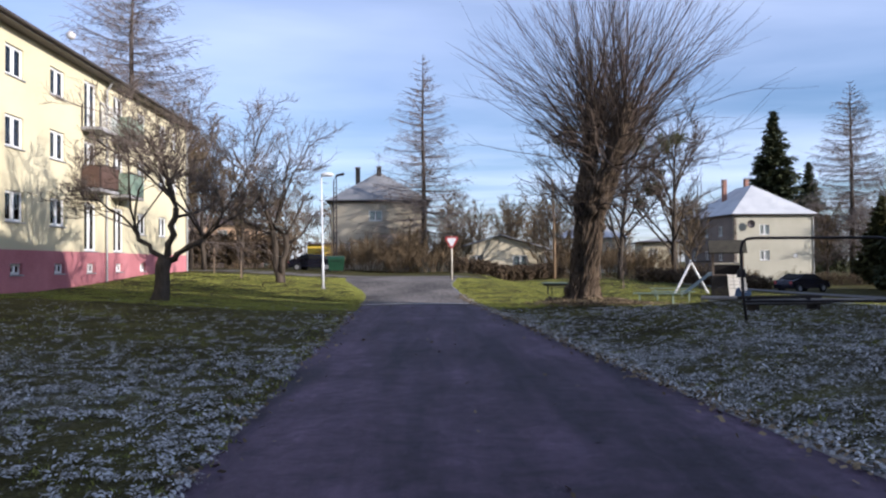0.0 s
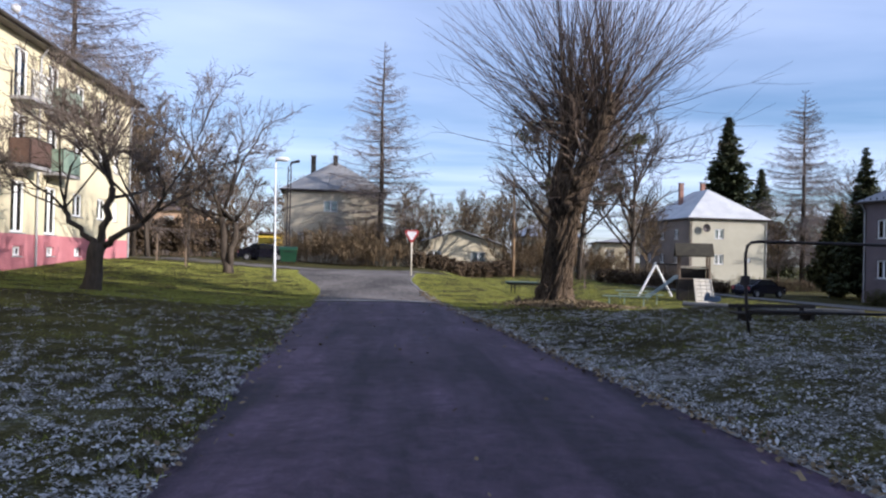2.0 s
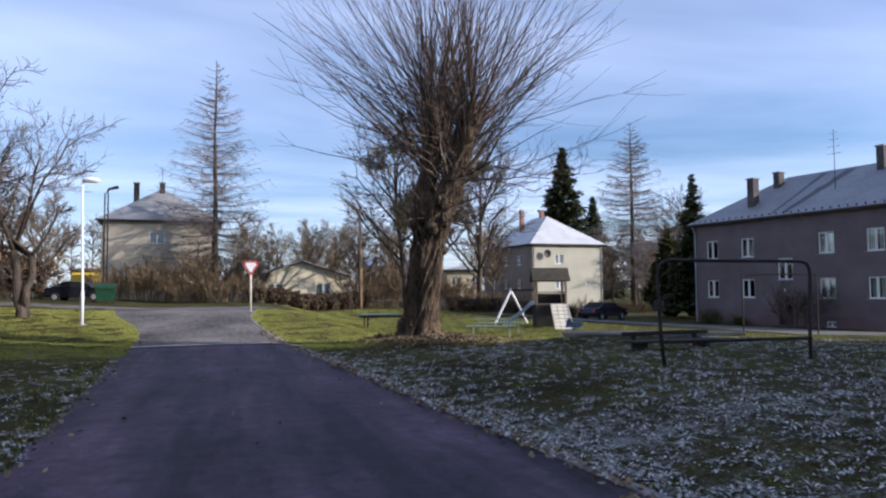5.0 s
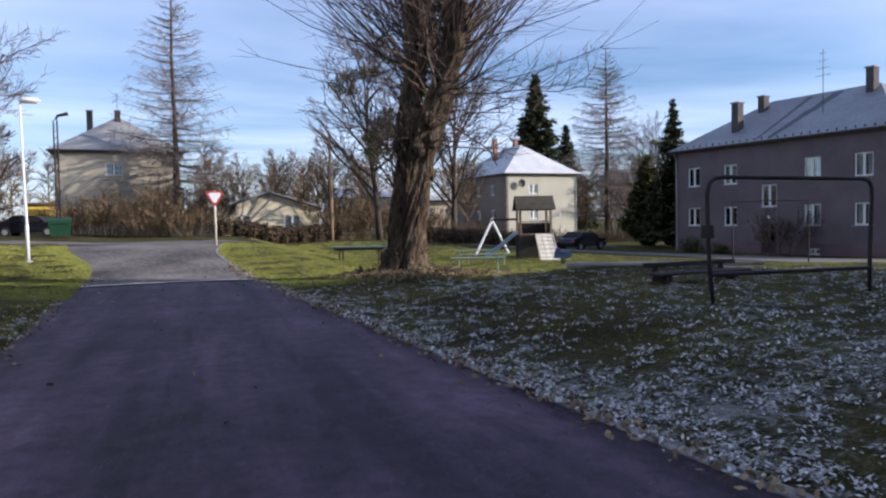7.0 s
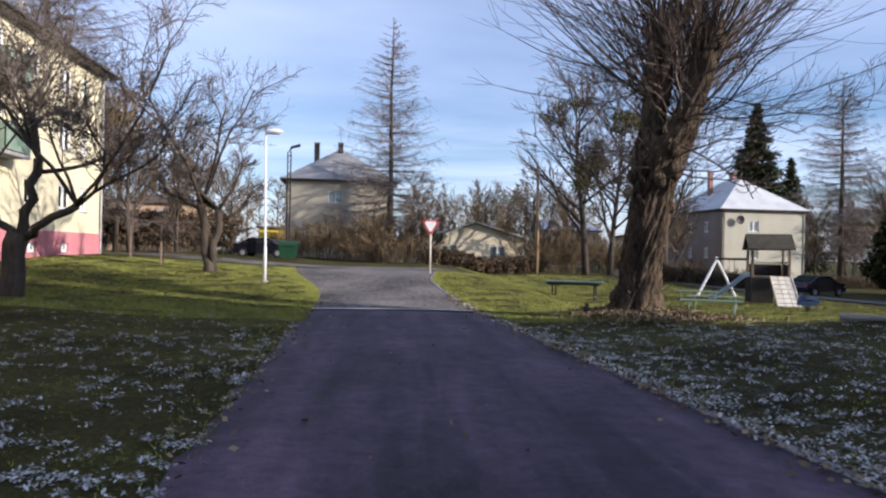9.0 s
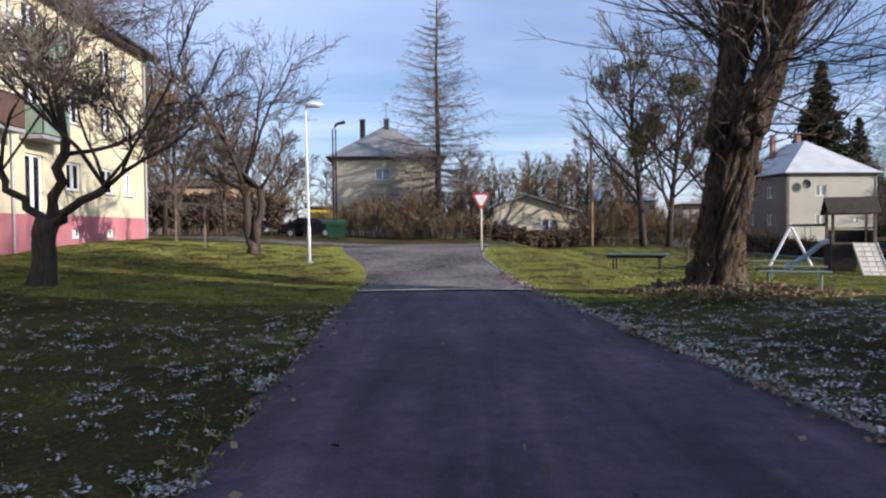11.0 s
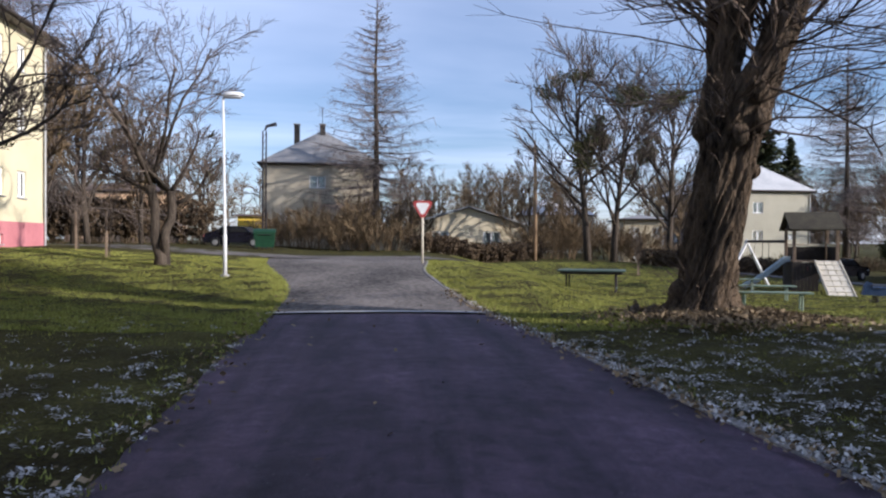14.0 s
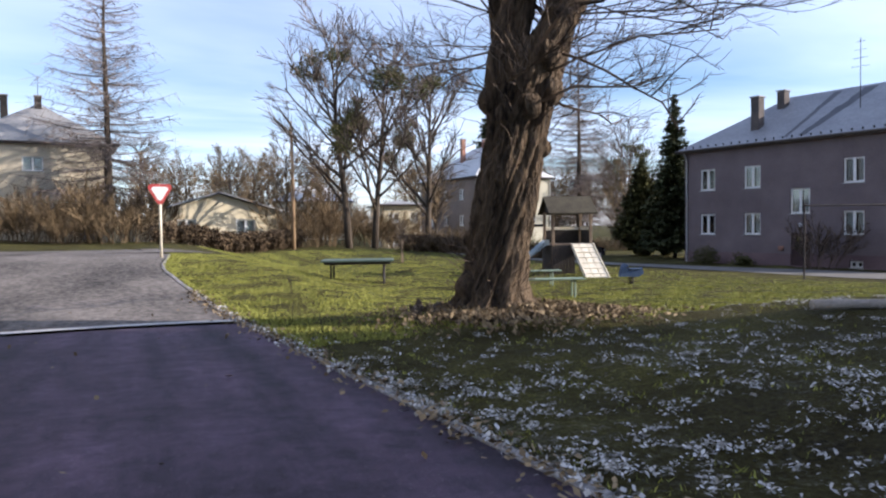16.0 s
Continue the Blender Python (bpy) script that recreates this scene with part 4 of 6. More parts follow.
def willow(x, y):
    """The old pollard: a twisted trunk that forks, knobs of old cuts and a fan of long straight shoots."""
    rng = random.Random(4)
    # height, offset across and along the lane, radius
    stem = through_points([(-0.25, 0, 0.05, 0.98), (0.0, 0, 0, 0.84), (0.12, 0, -0.02, 0.72), (0.3, 0, -0.06, 0.58), (0.6, 0.02, -0.11, 0.50), (1.0, 0.05, -0.19, 0.465), (1.6, 0.10, -0.30, 0.45),
                           (2.2, 0.15, -0.42, 0.455), (2.8, 0.20, -0.53, 0.475), (3.3, 0.25, -0.63, 0.49), (3.7, 0.30, -0.70, 0.45), (4.0, 0.34, -0.76, 0.28)], 84)
    wood = bole([(a, b, z) for z, a, b, _ in stem], [q[3] for q in stem], 150, 0.42, 0.15, 2.0)
    limbs = [[(2.9, 0.02, -0.50, 0.27), (3.6, 0.02, -0.62, 0.27), (4.4, 0.10, -0.75, 0.25), (5.2, 0.18, -0.85, 0.25), (6.0, 0.20, -0.95, 0.27), (6.5, 0.22, -1.0, 0.15)],
             [(2.9, 0.24, -0.62, 0.31), (3.6, 0.36, -0.82, 0.30), (4.4, 0.70, -1.0, 0.28), (5.2, 1.00, -1.12, 0.28), (5.9, 1.18, -1.2, 0.31), (6.4, 1.25, -1.25, 0.17)],
             [(2.9, 0.44, -0.50, 0.26), (3.6, 0.70, -0.50, 0.25), (4.4, 0.98, -0.46, 0.23), (5.2, 1.28, -0.42, 0.23), (5.8, 1.42, -0.40, 0.27), (6.2, 1.46, -0.40, 0.15)],
             [(3.1, 0.25, -0.38, 0.22), (4.0, 0.30, -0.05, 0.20), (5.0, 0.42, 0.25, 0.20), (5.7, 0.48, 0.42, 0.24), (6.1, 0.50, 0.48, 0.14)]]
    heads = []
    for n, keys in enumerate(limbs):
        rows = through_points(keys, 40)
        pts = [Vector((a + 0.03 * math.sin(z * 3 + n), b, z)) for z, a, b, _ in rows]
        lb = bole(pts, [q[3] for q in rows], 54, 0.3, 0.16, 11.0 + 7 * n)
        wood.add(lb.v, lb.f)
        heads += [(pts[k], rows[k][3]) for k in (18, 21, 24, 26, 28, 30, 32, 34, 37, 39, 40)]
    # burls where boughs were cut off
    for z, w, r in ((3.05, -1.7, 0.17), (3.3, -0.9, 0.20), (2.95, -2.5, 0.15), (3.5, 0.1, 0.22), (3.2, 2.8, 0.2), (2.5, -0.5, 0.12), (3.75, -1.3, 0.18), (1.2, 2.6, 0.13), (0.5, -2.9, 0.22)):
        c = Vector((0.075 * z + 0.42 * math.cos(w), -0.19 * z + 0.42 * math.sin(w), z))
        kn = bole([c + Vector((0, 0, r * q)) for q in (-1.3, -1.1, -0.7, -0.2, 0.3, 0.7, 0.95, 1.05)], [r * q for q in (0.15, 0.5, 0.85, 1.0, 0.95, 0.7, 0.4, 0.1)], 26, 0, 0.34, z * 5 + w)
        wood.add(kn.v, kn.f)
    twigs = Mesh()
    # long shoots, steep in the middle and arching out at the rim
    for k in range(380):
        p, r = heads[rng.randrange(len(heads))]
        w = rng.uniform(0, 2 * math.pi)
        el = radians(min(88, max(6, rng.gauss(52, 21))))
        d = Vector((math.cos(w) * math.cos(el), math.sin(w) * math.cos(el), math.sin(el)))
        L = rng.uniform(3.2, 5.9)
        q = p + Vector((d.x * r * 0.8, d.y * r * 0.8, rng.uniform(-0.2, 0.2)))
        pts = bent(rng, q, d, L, 7, 0.05, 0.035 if el < 0.9 else 0.0)
        r0 = rng.uniform(0.009, 0.025)
        twigs.tube(pts, taper(r0, 0.004, 7), 4, cap=False)
        for _ in range(4):
            i = rng.randrange(1, 7)
            dd = (pts[i + 1] - pts[i]).normalized()
            twigs.tube(bent(rng, pts[i], side_dir(rng, dd, 0.42), L * rng.uniform(0.15, 0.34), 3, 0.07, 0.03), taper(0.006, 0.003, 3), 3, cap=False)
    # lower boughs that reach sideways, their ends sagging and turning up
    for k in range(38):
        w = rng.uniform(0, 2 * math.pi)
        z = rng.uniform(3.0, 5.4)
        d = Vector((math.cos(w), math.sin(w), rng.uniform(-0.05, 0.30)))
        grow(rng, wood, twigs, Vector((0.09 * z + 0.35 * d.x, -0.19 * z + 0.35 * d.y, z)), d, rng.uniform(1.7, 3.8), rng.uniform(0.013, 0.028), 1, 3, (0, 10, 6), 0.66, 0.20, 0.02, 0.40, 0.0028)
    # short water shoots on the trunk and the burls
    for k in range(130):
        w, z = rng.uniform(0, 2 * math.pi), rng.choice((rng.uniform(2.3, 4.2), rng.uniform(0.2, 0.9)))
        d = Vector((math.cos(w), math.sin(w), rng.uniform(0.2, 1.2)))
        twigs.tube(bent(rng, Vector((0.075 * z + 0.43 * d.x, -0.19 * z + 0.43 * d.y, z)), d, rng.uniform(0.25, 0.8), 3, 0.18), taper(0.008, 0.003, 3), 3, cap=False)
    leaves = Mesh()
    for _ in range(7500):
        a, q = rng.uniform(0, 2 * math.pi), abs(rng.gauss(0, 0.62)) + 0.5
        c = Vector((1.15 * q * math.cos(a) + 0.45, q * math.sin(a) - 0.2, 0))
        c.z = land(x + c.x, y + c.y) - land(x, y) + 0.05 + 0.06 * rng.random() + 0.26 * math.exp(-q)
        clumps(rng, leaves, c, 0.03, 1, 0.042)
    tree(pose(x, y, land(x, y)), "old pollard willow with twisted furrowed bark and long bare shoots", wood, twigs, "willow_bark", "willow_twig",
         extra=[("leaf_litter", leaves, "dry_leaf", "heap of dry brown leaves round the foot")])


willow(4.46, 23.6)


def orchard_tree(x, y, seed, height, spread, trunk_r, label, stems, moss=True, fork=None):
    """A gnarled old fruit tree with a low, wide crown."""
    rng = random.Random(seed)
    wood, twigs, moss_me = Mesh(), Mesh(), Mesh()
    start = Vector((0, 0, -0.15))
    if fork:
        end = Vector(fork)
        pts = [start.lerp(end, k / 6) + Vector((0.05 * math.sin(k), 0.03 * math.cos(2 * k), 0)) for k in range(7)]
        wood.tube(pts, [trunk_r * q for q in (1.55, 1.15, 1.0, 0.95, 0.92, 0.95, 0.98)], 14)
        start = pts[-1] - Vector((0, 0, 0.12))
    for ang, lean_out, h, r in stems:
        top = Vector((start.x + math.cos(ang) * lean_out, start.y + math.sin(ang) * lean_out, h))
        pts = [start + (top - start) * (k / 6) + Vector((rng.gauss(0, 0.07), rng.gauss(0, 0.07), 0)) * (k > 0) for k in range(7)]
        if not fork:
            pts[0] = Vector((math.cos(ang) * 0.08, math.sin(ang) * 0.08, -0.2))
        wood.tube(pts, [r * q for q in ((1.2, 1.1, 1.0, 0.95, 0.92, 0.9, 0.9) if fork else (1.5, 1.15, 1.0, 0.95, 0.92, 0.9, 0.9))], 12)
        for k in range(5):
            w = ang + rng.gauss(0, 0.9) + k * 1.25
            el = radians(rng.uniform(18, 78))
            d = Vector((math.cos(w) * math.cos(el), math.sin(w) * math.cos(el), math.sin(el)))
            L = (spread if el < 0.9 else height - h) * rng.uniform(0.7, 1.0)
            grow(rng, wood, twigs, pts[6 if k else 5], d, L, r * rng.uniform(0.38, 0.55), 0, 3, (9, 8, 7), 0.75, 0.17, 0.03, 0.5, 0.005)
    for _ in range(70):
        p = Vector(rng.choice(twigs.v))
        if p.z > 1.8:
            clumps(rng, moss_me, p, 0.10, 4, 0.045)
    tree(pose(x, y, land(x, y)), label, wood, twigs, extra=[("moss", moss_me, "moss_leaf", "tufts of moss and old leaves")] if moss else ())


orchard_tree(-9.84, 24.4, 11, 7.0, 3.2, 0.26, "gnarled bare fruit tree on the lawn", [(3.0, 1.3, 2.5, 0.085), (0.9, 0.35, 3.2, 0.12), (-0.3, 1.5, 2.1, 0.095)], fork=(0.30, -0.1, 1.45))
orchard_tree(-8.1, 35.2, 23, 7.6, 2.5, 0.2, "bare fruit tree with a forked trunk", [(3.0, 0.42, 2.6, 0.16), (0.0, 0.36, 2.4, 0.15)])


def larch(x, y, height, radius, seed, label, full=1.0):
    rng = random.Random(seed)
    wood, twigs = Mesh(), Mesh()
    n = 10
    wood.tube([(rng.gauss(0, 0.03), rng.gauss(0, 0.03), -0.2 + (height + 0.2) * k / n) for k in range(n + 1)], taper(0.016 * height, 0.02, n), 9)
    z = 0.14 * height
    while z < height * 0.99:
        f = 1 - z / height
        for k in range(9 if f > 0.1 else 4):
            w = rng.uniform(0, 2 * math.pi)
            L = radius * (f ** 0.75) * rng.uniform(0.65, 1.1) + 0.15
            d = Vector((math.cos(w), math.sin(w), 0.12 - 0.55 * f))
            pts = bent(rng, Vector((0, 0, z + rng.gauss(0, 0.06))), d, L, 5, 0.04, 0.10)
            twigs.tube(pts, taper(0.022 + 0.024 * f, 0.012, 5), 4, cap=False)
            for j in range(int((9 + 22 * f) * full)):
                i = rng.randrange(0, 5)
                q = pts[i].lerp(pts[i + 1], rng.random())
                s = Vector((rng.gauss(0, 0.6), rng.gauss(0, 0.6), rng.uniform(-1.0, 0.25)))
                twigs.tube(bent(rng, q, s + d * 0.6, L * rng.uniform(0.12, 0.30), 2, 0.1), taper(0.013, 0.008, 2), 3, cap=False)
        z += 0.026 * height * rng.uniform(0.7, 1.2)
    return tree(pose(x, y, land(x, y)), label, wood, twigs, "bark", "larch_twig")


larch(-2.05, 73.0, 22.2, 7.5, 31, "tall bare larch in front of the villa")
larch(-24.4, 56, 26, 10.5, 37, "tall bare larch behind the block of flats", 2.2)
larch(52.7, 92.8, 25.8, 9.2, 41, "tall bare larch behind the grey house", 2.2)


def spruce(x, y, height, radius, seed, label, mat="spruce", droop=0.25, base=0.08):
    rng = random.Random(seed)
    wood, needles = Mesh(), Mesh()
    wood.tube([(0, 0, -0.2), (0, 0, height * 0.5), (0, 0, height)], [0.014 * height, 0.009 * height, 0.02], 8)
    z = base * height
    while z < height:
        f = 1 - z / height
        for k in range(13 if f > 0.15 else 7):
            w = rng.uniform(0, 2 * math.pi)
            L = radius * (f ** 0.95) * rng.uniform(0.7, 1.12) + 0.12
            d = Vector((math.cos(w), math.sin(w), 0.12 - droop))
            pts = bent(rng, Vector((0, 0, z + rng.gauss(0, 0.12))), d, L, 4, 0.04, 0.05)
            wood.tube(pts, taper(0.03 * f + 0.01, 0.006, 4), 3, cap=False)
            for i in range(4):
                cnt = max(4, int(26 * L / radius))
                for _ in range(cnt):
                    q = pts[i].lerp(pts[i + 1], rng.random())
                    s = Vector((rng.gauss(0, 0.5), rng.gauss(0, 0.5), rng.uniform(-0.8, 0.15))) * 0.17 * radius * (0.5 + 0.5 * f)
                    u = s.normalized().cross(Vector((0, 0, 1))) * 0.034 * radius
                    needles.add([q - u, q + s * 0.5 + u * 1.2, q + s, q + s * 0.5 - u * 1.2], [(0, 3, 2, 1)])
        z += 0.022 * height * rng.uniform(0.7, 1.2)
    t = thing("tree", pose(x, y, land(x, y)), label, "tree")
    part("trunk", wood, M["bark"], t, smooth=True)
    part("crown", needles, M[mat], t)
    return t


spruce(52, 113, 26, 8.6, 51, "tall dark green spruce behind the pale house")
spruce(58.0, 114, 18, 6.2, 53, "smaller dark green spruce behind the pale house")
spruce(36.8, 56.6, 12.2, 3.0, 55, "slim dark green spruce beside the grey house")
spruce(36.9, 60.5, 8.0, 3.0, 57, "dense dark thuja tree beside the grey house", "thuja", droop=-0.5, base=0.02)
spruce(39.0, 60.2, 7.2, 2.4, 58, "small dense dark thuja tree near the drive", "thuja", droop=-0.5, base=0.02)


def bare_tree(m, seed, label, height=9.0, twig="twig", kids=(9, 9, 7), mistletoe=0):
    rng = random.Random(seed)
    wood, twigs = Mesh(), Mesh()
    n = 6
    pts = bent(rng, Vector((0, 0, -0.2)), Vector((0, 0, 1)), height * 0.8, n, 0.05, 0.05)
    wood.tube(pts, taper(0.017 * height, 0.03, n), 8)
    for k in range(20):
        t = 0.22 + 0.78 * k / 20
        i = min(n - 1, int(t * n))
        q = pts[i].lerp(pts[i + 1], t * n - i)
        d = side_dir(rng, Vector((0, 0, 1)), rng.uniform(0.5, 1.1))
        d.z = abs(d.z) + 0.15
        grow(rng, wood, twigs, q, d, height * rng.uniform(0.28, 0.42) * (1.15 - 0.5 * t), 0.007 * height * (1.1 - 0.6 * t), 1, 3, (0, kids[1], kids[2]), 0.6, 0.12, 0.04, 0.5, 0.013)
    extra = []
    for k in range(mistletoe):
        me = Mesh()
        p = Vector(rng.choice([q for q in wood.v if q[2] > height * 0.45]))
        for _ in range(4):
            clumps(rng, me, p + Vector((rng.gauss(0, 0.5), rng.gauss(0, 0.5), rng.gauss(0, 0.45))), rng.uniform(0.45, 0.8), 260, 0.09, 0.9)
        extra.append(("mistletoe", me, "moss_leaf", "dense ball of mistletoe"))
    return tree(m, label, wood, twigs, "bark", twig, extra)


def spot(x, y, turn=0.0, size=1.0):
    return pose(x, y, land(x, y), 0, 0, turn) @ Matrix.Diagonal((size, size, size, 1))


def place_copies(ob, spots):
    for x, y, turn, size in spots:
        c = copy_thing(ob, spot(x, y, turn))
        c.scale = (size, size, size)


ta = bare_tree(spot(13.4, 62.7), 61, "tall slender bare tree behind the lawn", 17, mistletoe=5)
place_copies(ta, [(15.2, 62.5, 120, 0.92), (22.3, 70, 75, 1.05), (-24.0, 52, 30, 0.7), (-20.5, 58, 130, 0.7), (67, 104, 40, 0.9), (62, 96, 140, 1.0)])
tb = bare_tree(spot(7.2, 78), 67, "spreading bare tree with brown twigs", 9, "bush_twig", (8, 7, 6))
place_copies(tb, [(11.5, 74, 80, 1.05), (16.5, 80, 170, 1.0), (28, 82, 20, 1.1), (-14.5, 66, 210, 0.9), (-18.5, 70, 300, 1.0), (-25, 62, 50, 0.9),
                  (-30, 60, 150, 1.0), (49, 92, 200, 1.1), (64, 108, 290, 1.2), (3.0, 82, 330, 0.8), (-19, 50.5, 75, 1.2), (-18.2, 54.5, 190, 1.3), (-16.4, 58, 250, 1.1), (-22, 53, 10, 1.4), (58, 100, 120, 1.3), (53, 84, 310, 1.2), (34, 95, 60, 1.2), (37, 108, 160, 1.4), (44, 104, 30, 1.4), (10, 108, 120, 1.3), (2, 112, 200, 1.3), (16, 112, 280, 1.4), (-6, 100, 90, 1.2), (19, 94, 215, 1.2), (12, 96, 15, 1.2), (5, 95, 100, 1.1)])


def woods(seed, label, spots):
    """Far trees along the skyline, joined as one mass of trunks and twigs."""
    rng = random.Random(seed)
    me = Mesh()
    for x, y, h in spots:
        z0 = land(x, y)
        me.tube([(x, y, z0), (x, y, z0 + h)], [0.016 * h, 0.02], 4)
        for k in range(60):
            z = z0 + h * (0.2 + 0.8 * rng.random())
            d = Vector((rng.gauss(0, 1), rng.gauss(0, 1), rng.uniform(0.2, 1.4)))
            L = h * rng.uniform(0.12, 0.3)
            pts = bent(rng, Vector((x, y, z)), d, L, 2, 0.15)
            me.tube(pts, [0.06, 0.05, 0.03], 3, cap=False)
            for _ in range(3):
                me.tube(bent(rng, pts[1], d.normalized() + Vector((rng.gauss(0, 0.6), rng.gauss(0, 0.6), rng.gauss(0.2, 0.5))), L * 0.6, 2, 0.1), [0.045, 0.035, 0.025], 3, cap=False)
    return tagged(part("far_woods", me, M["bush_twig"]), label, "trees", kind="stuff")


rw = random.Random(5)
woods(71, "line of distant bare trees", [(x + rw.gauss(0, 2), 150 + rw.gauss(0, 14), rw.uniform(8, 14)) for x in np.arange(-90, 150, 2.4)])


def bush(m, seed, label, height, spread, stems, twig="bush_twig", leaves=0):
    rng = random.Random(seed)
    wood, twigs, lv = Mesh(), Mesh(), Mesh()
    for k in range(stems):
        w, q = rng.uniform(0, 2 * math.pi), rng.random() ** 0.5
        p = Vector((math.cos(w) * q * spread * 0.55, math.sin(w) * q * spread * 0.55, -0.1))
        d = Vector((math.cos(w) * q * 0.55, math.sin(w) * q * 0.55, 1))
        grow(rng, twigs, twigs, p, d, height * rng.uniform(0.6, 1.0), rng.uniform(0.018, 0.032), 1, 3, (0, 8, 6), 0.5, 0.12, 0.03, 0.45, 0.011)
    b = thing("bush", m, label, "bush")
    part("crown", twigs, M[twig], b)
    if leaves:
        for _ in range(leaves):
            clumps(rng, lv, Vector(rng.choice(twigs.v)), 0.1, 1, 0.06)
        part("foliage", lv, M["dry_leaf"], b)
    return b


bu = bush(spot(-8.0, 70.5), 81, "brown bare shrub in front of the villa", 3.1, 4.0, 32)
place_copies(bu, [(-5.0, 69.8, 90, 1.15), (-2.4, 67, 200, 1.25), (-9.8, 70.5, 310, 0.7), (-4.4, 65.0, 45, 0.6), (-7.4, 67.5, 140, 1.0), (-1.2, 63.6, 260, 0.75),
                  (-10.6, 67, 250, 0.5), (-0.2, 70.5, 80, 1.3), (23.5, 70, 60, 0.7), (12.4, 67.5, 150, 0.8), (10.6, 67.2, 240, 0.6), (23, 66, 330, 0.6), (35.2, 84.2, 70, 0.5), (10.8, 71.5, 100, 1.35), (13.2, 70.8, 220, 1.1), (17, 76, 10, 1.2), (19, 74, 130, 1.0), (21, 76, 250, 1.1), (23.6, 80.5, 330, 0.6)])
(bush(spot(33.2, 41.2), 83, "pale leafless shrub beside the house door", 2.6, 1.2, 16, "willow_twig"))


def hedge(pts, height, width, seed, label, full=6, leaf=0.06):
    rng = random.Random(seed)
    tw, lv = Mesh(), Mesh()
    for a, b in zip(pts, pts[1:]):
        L = math.dist(a, b)
        for _ in range(int(L * 42)):
            t = rng.random()
            x, y = a[0] + (b[0] - a[0]) * t + rng.gauss(0, width * 0.25), a[1] + (b[1] - a[1]) * t + rng.gauss(0, width * 0.25)
            p = Vector((x, y, land(x, y)))
            pp = bent(rng, p, Vector((rng.gauss(0, 0.3), rng.gauss(0, 0.3), 1)), height * rng.uniform(0.75, 1.08), 3, 0.15)
            tw.tube(pp, [0.016, 0.013, 0.01, 0.007], 3, cap=False)
            for q in pp[1:]:
                clumps(rng, lv, q, 0.22, full, leaf)
    h = thing("hedge", pose(0, 0, 0), label, "hedge")
    part("crown", tw, M["bush_twig"], h)
    part("foliage", lv, M["hedge_leaf"], h)
    return h


hedge([(0.9, 60.5), (5, 61.5), (10.0, 64.8)], 1.25, 1.2, 91, "low brown beech hedge behind the lawn", 15, 0.09)
hedge([(15.5, 57.5), (20, 56.5), (25.5, 57)], 1.0, 1.2, 92, "low brown hedge beside the drive", 12, 0.09)
hedge([(36, 72), (44, 71), (52, 70)], 1.3, 1.2, 93, "dark hedge before the gardens")
hedge([(-24, 58), (-18.5, 60.5), (-13.5, 62)], 3.0, 1.6, 94, "tall dark hedge beside the cross road", 16, 0.12)


def round_shrub(x, y, r, seed, label):
    rng = random.Random(seed)
    tw, lv = Mesh(), Mesh()
    for _ in range(60):
        d = Vector((rng.gauss(0, 1), rng.gauss(0, 1), abs(rng.gauss(0.9, 0.6))))
        pp = bent(rng, Vector((0, 0, -0.05)), d, r * rng.uniform(1.1, 1.7), 3, 0.12)
        tw.tube(pp, [0.016, 0.012, 0.009, 0.006], 3, cap=False)
        for q in pp[1:]:
            clumps(rng, lv, q, 0.26 * r, 14, 0.05)
    b = thing("bush", pose(x, y, land(x, y)), label, "bush")
    part("crown", tw, M["twig"], b)
    part("foliage", lv, M["thuja"], b)


round_shrub(32.45, 48.9, 0.75, 201, "round dark evergreen shrub against the house")
round_shrub(32.9, 46.4, 0.5, 202, "low dark shrub at the foot of the house")
round_shrub(40.6, 84.2, 1.1, 203, "round dark shrub before the pale house")
bush(spot(3.55, 23.75), 205, "thicket of short shoots at the foot of the willow", 0.36, 0.35, 7, "twig")


# ---- things along the lane ----
def street_lamp():
    x, y = -5.63, 32.9
    z0, h = land(x, y), 5.15
    t = thing("street_lamp", pose(x, y, z0), "slim white steel street lamp with a flat hood", "street lamp")
    part("pole", Mesh().tube([(0, 0, -0.1), (0, 0, 1.2), (0, 0, 1.25), (-0.06, 0, h)], [0.062, 0.058, 0.042, 0.034], 12), M["lamp_white"], t, smooth=True)
    part("foot", Mesh().tube([(0, 0, -0.05), (0, 0, 0.07)], [0.16, 0.13], 12), M["concrete"], t)
    part("arm", Mesh().tube([(-0.06, 0, h - 0.02), (0.02, 0, h + 0.10), (0.16, 0, h + 0.12)], [0.04, 0.036, 0.034], 8), M["lamp_white"], t)
    hood = Mesh()
    n = 14
    for i, (a, b, z) in enumerate(((0.02, 0.01, 0.11), (0.22, 0.11, 0.08), (0.33, 0.17, 0.0), (0.33, 0.17, -0.03))):
        for k in range(n):
            w = 2 * math.pi * k / n
            hood.v.append((0.22 + a * math.cos(w), b * math.sin(w), h + 0.12 + z))
    for i in range(3):
        for k in range(n):
            q = (k + 1) % n
            hood.f.append((i * n + k, i * n + q, (i + 1) * n + q, (i + 1) * n + k))
    hood.f.append(tuple(range(n)))
    hd = part("hood", hood, M["lamp_white"], t, smooth=True)
    part("diffuser", Mesh().box(0.0, 0.46, -0.12, 0.12, h + 0.03, h + 0.085, chamfer=0.02), M["sign_white"], hd)


street_lamp()


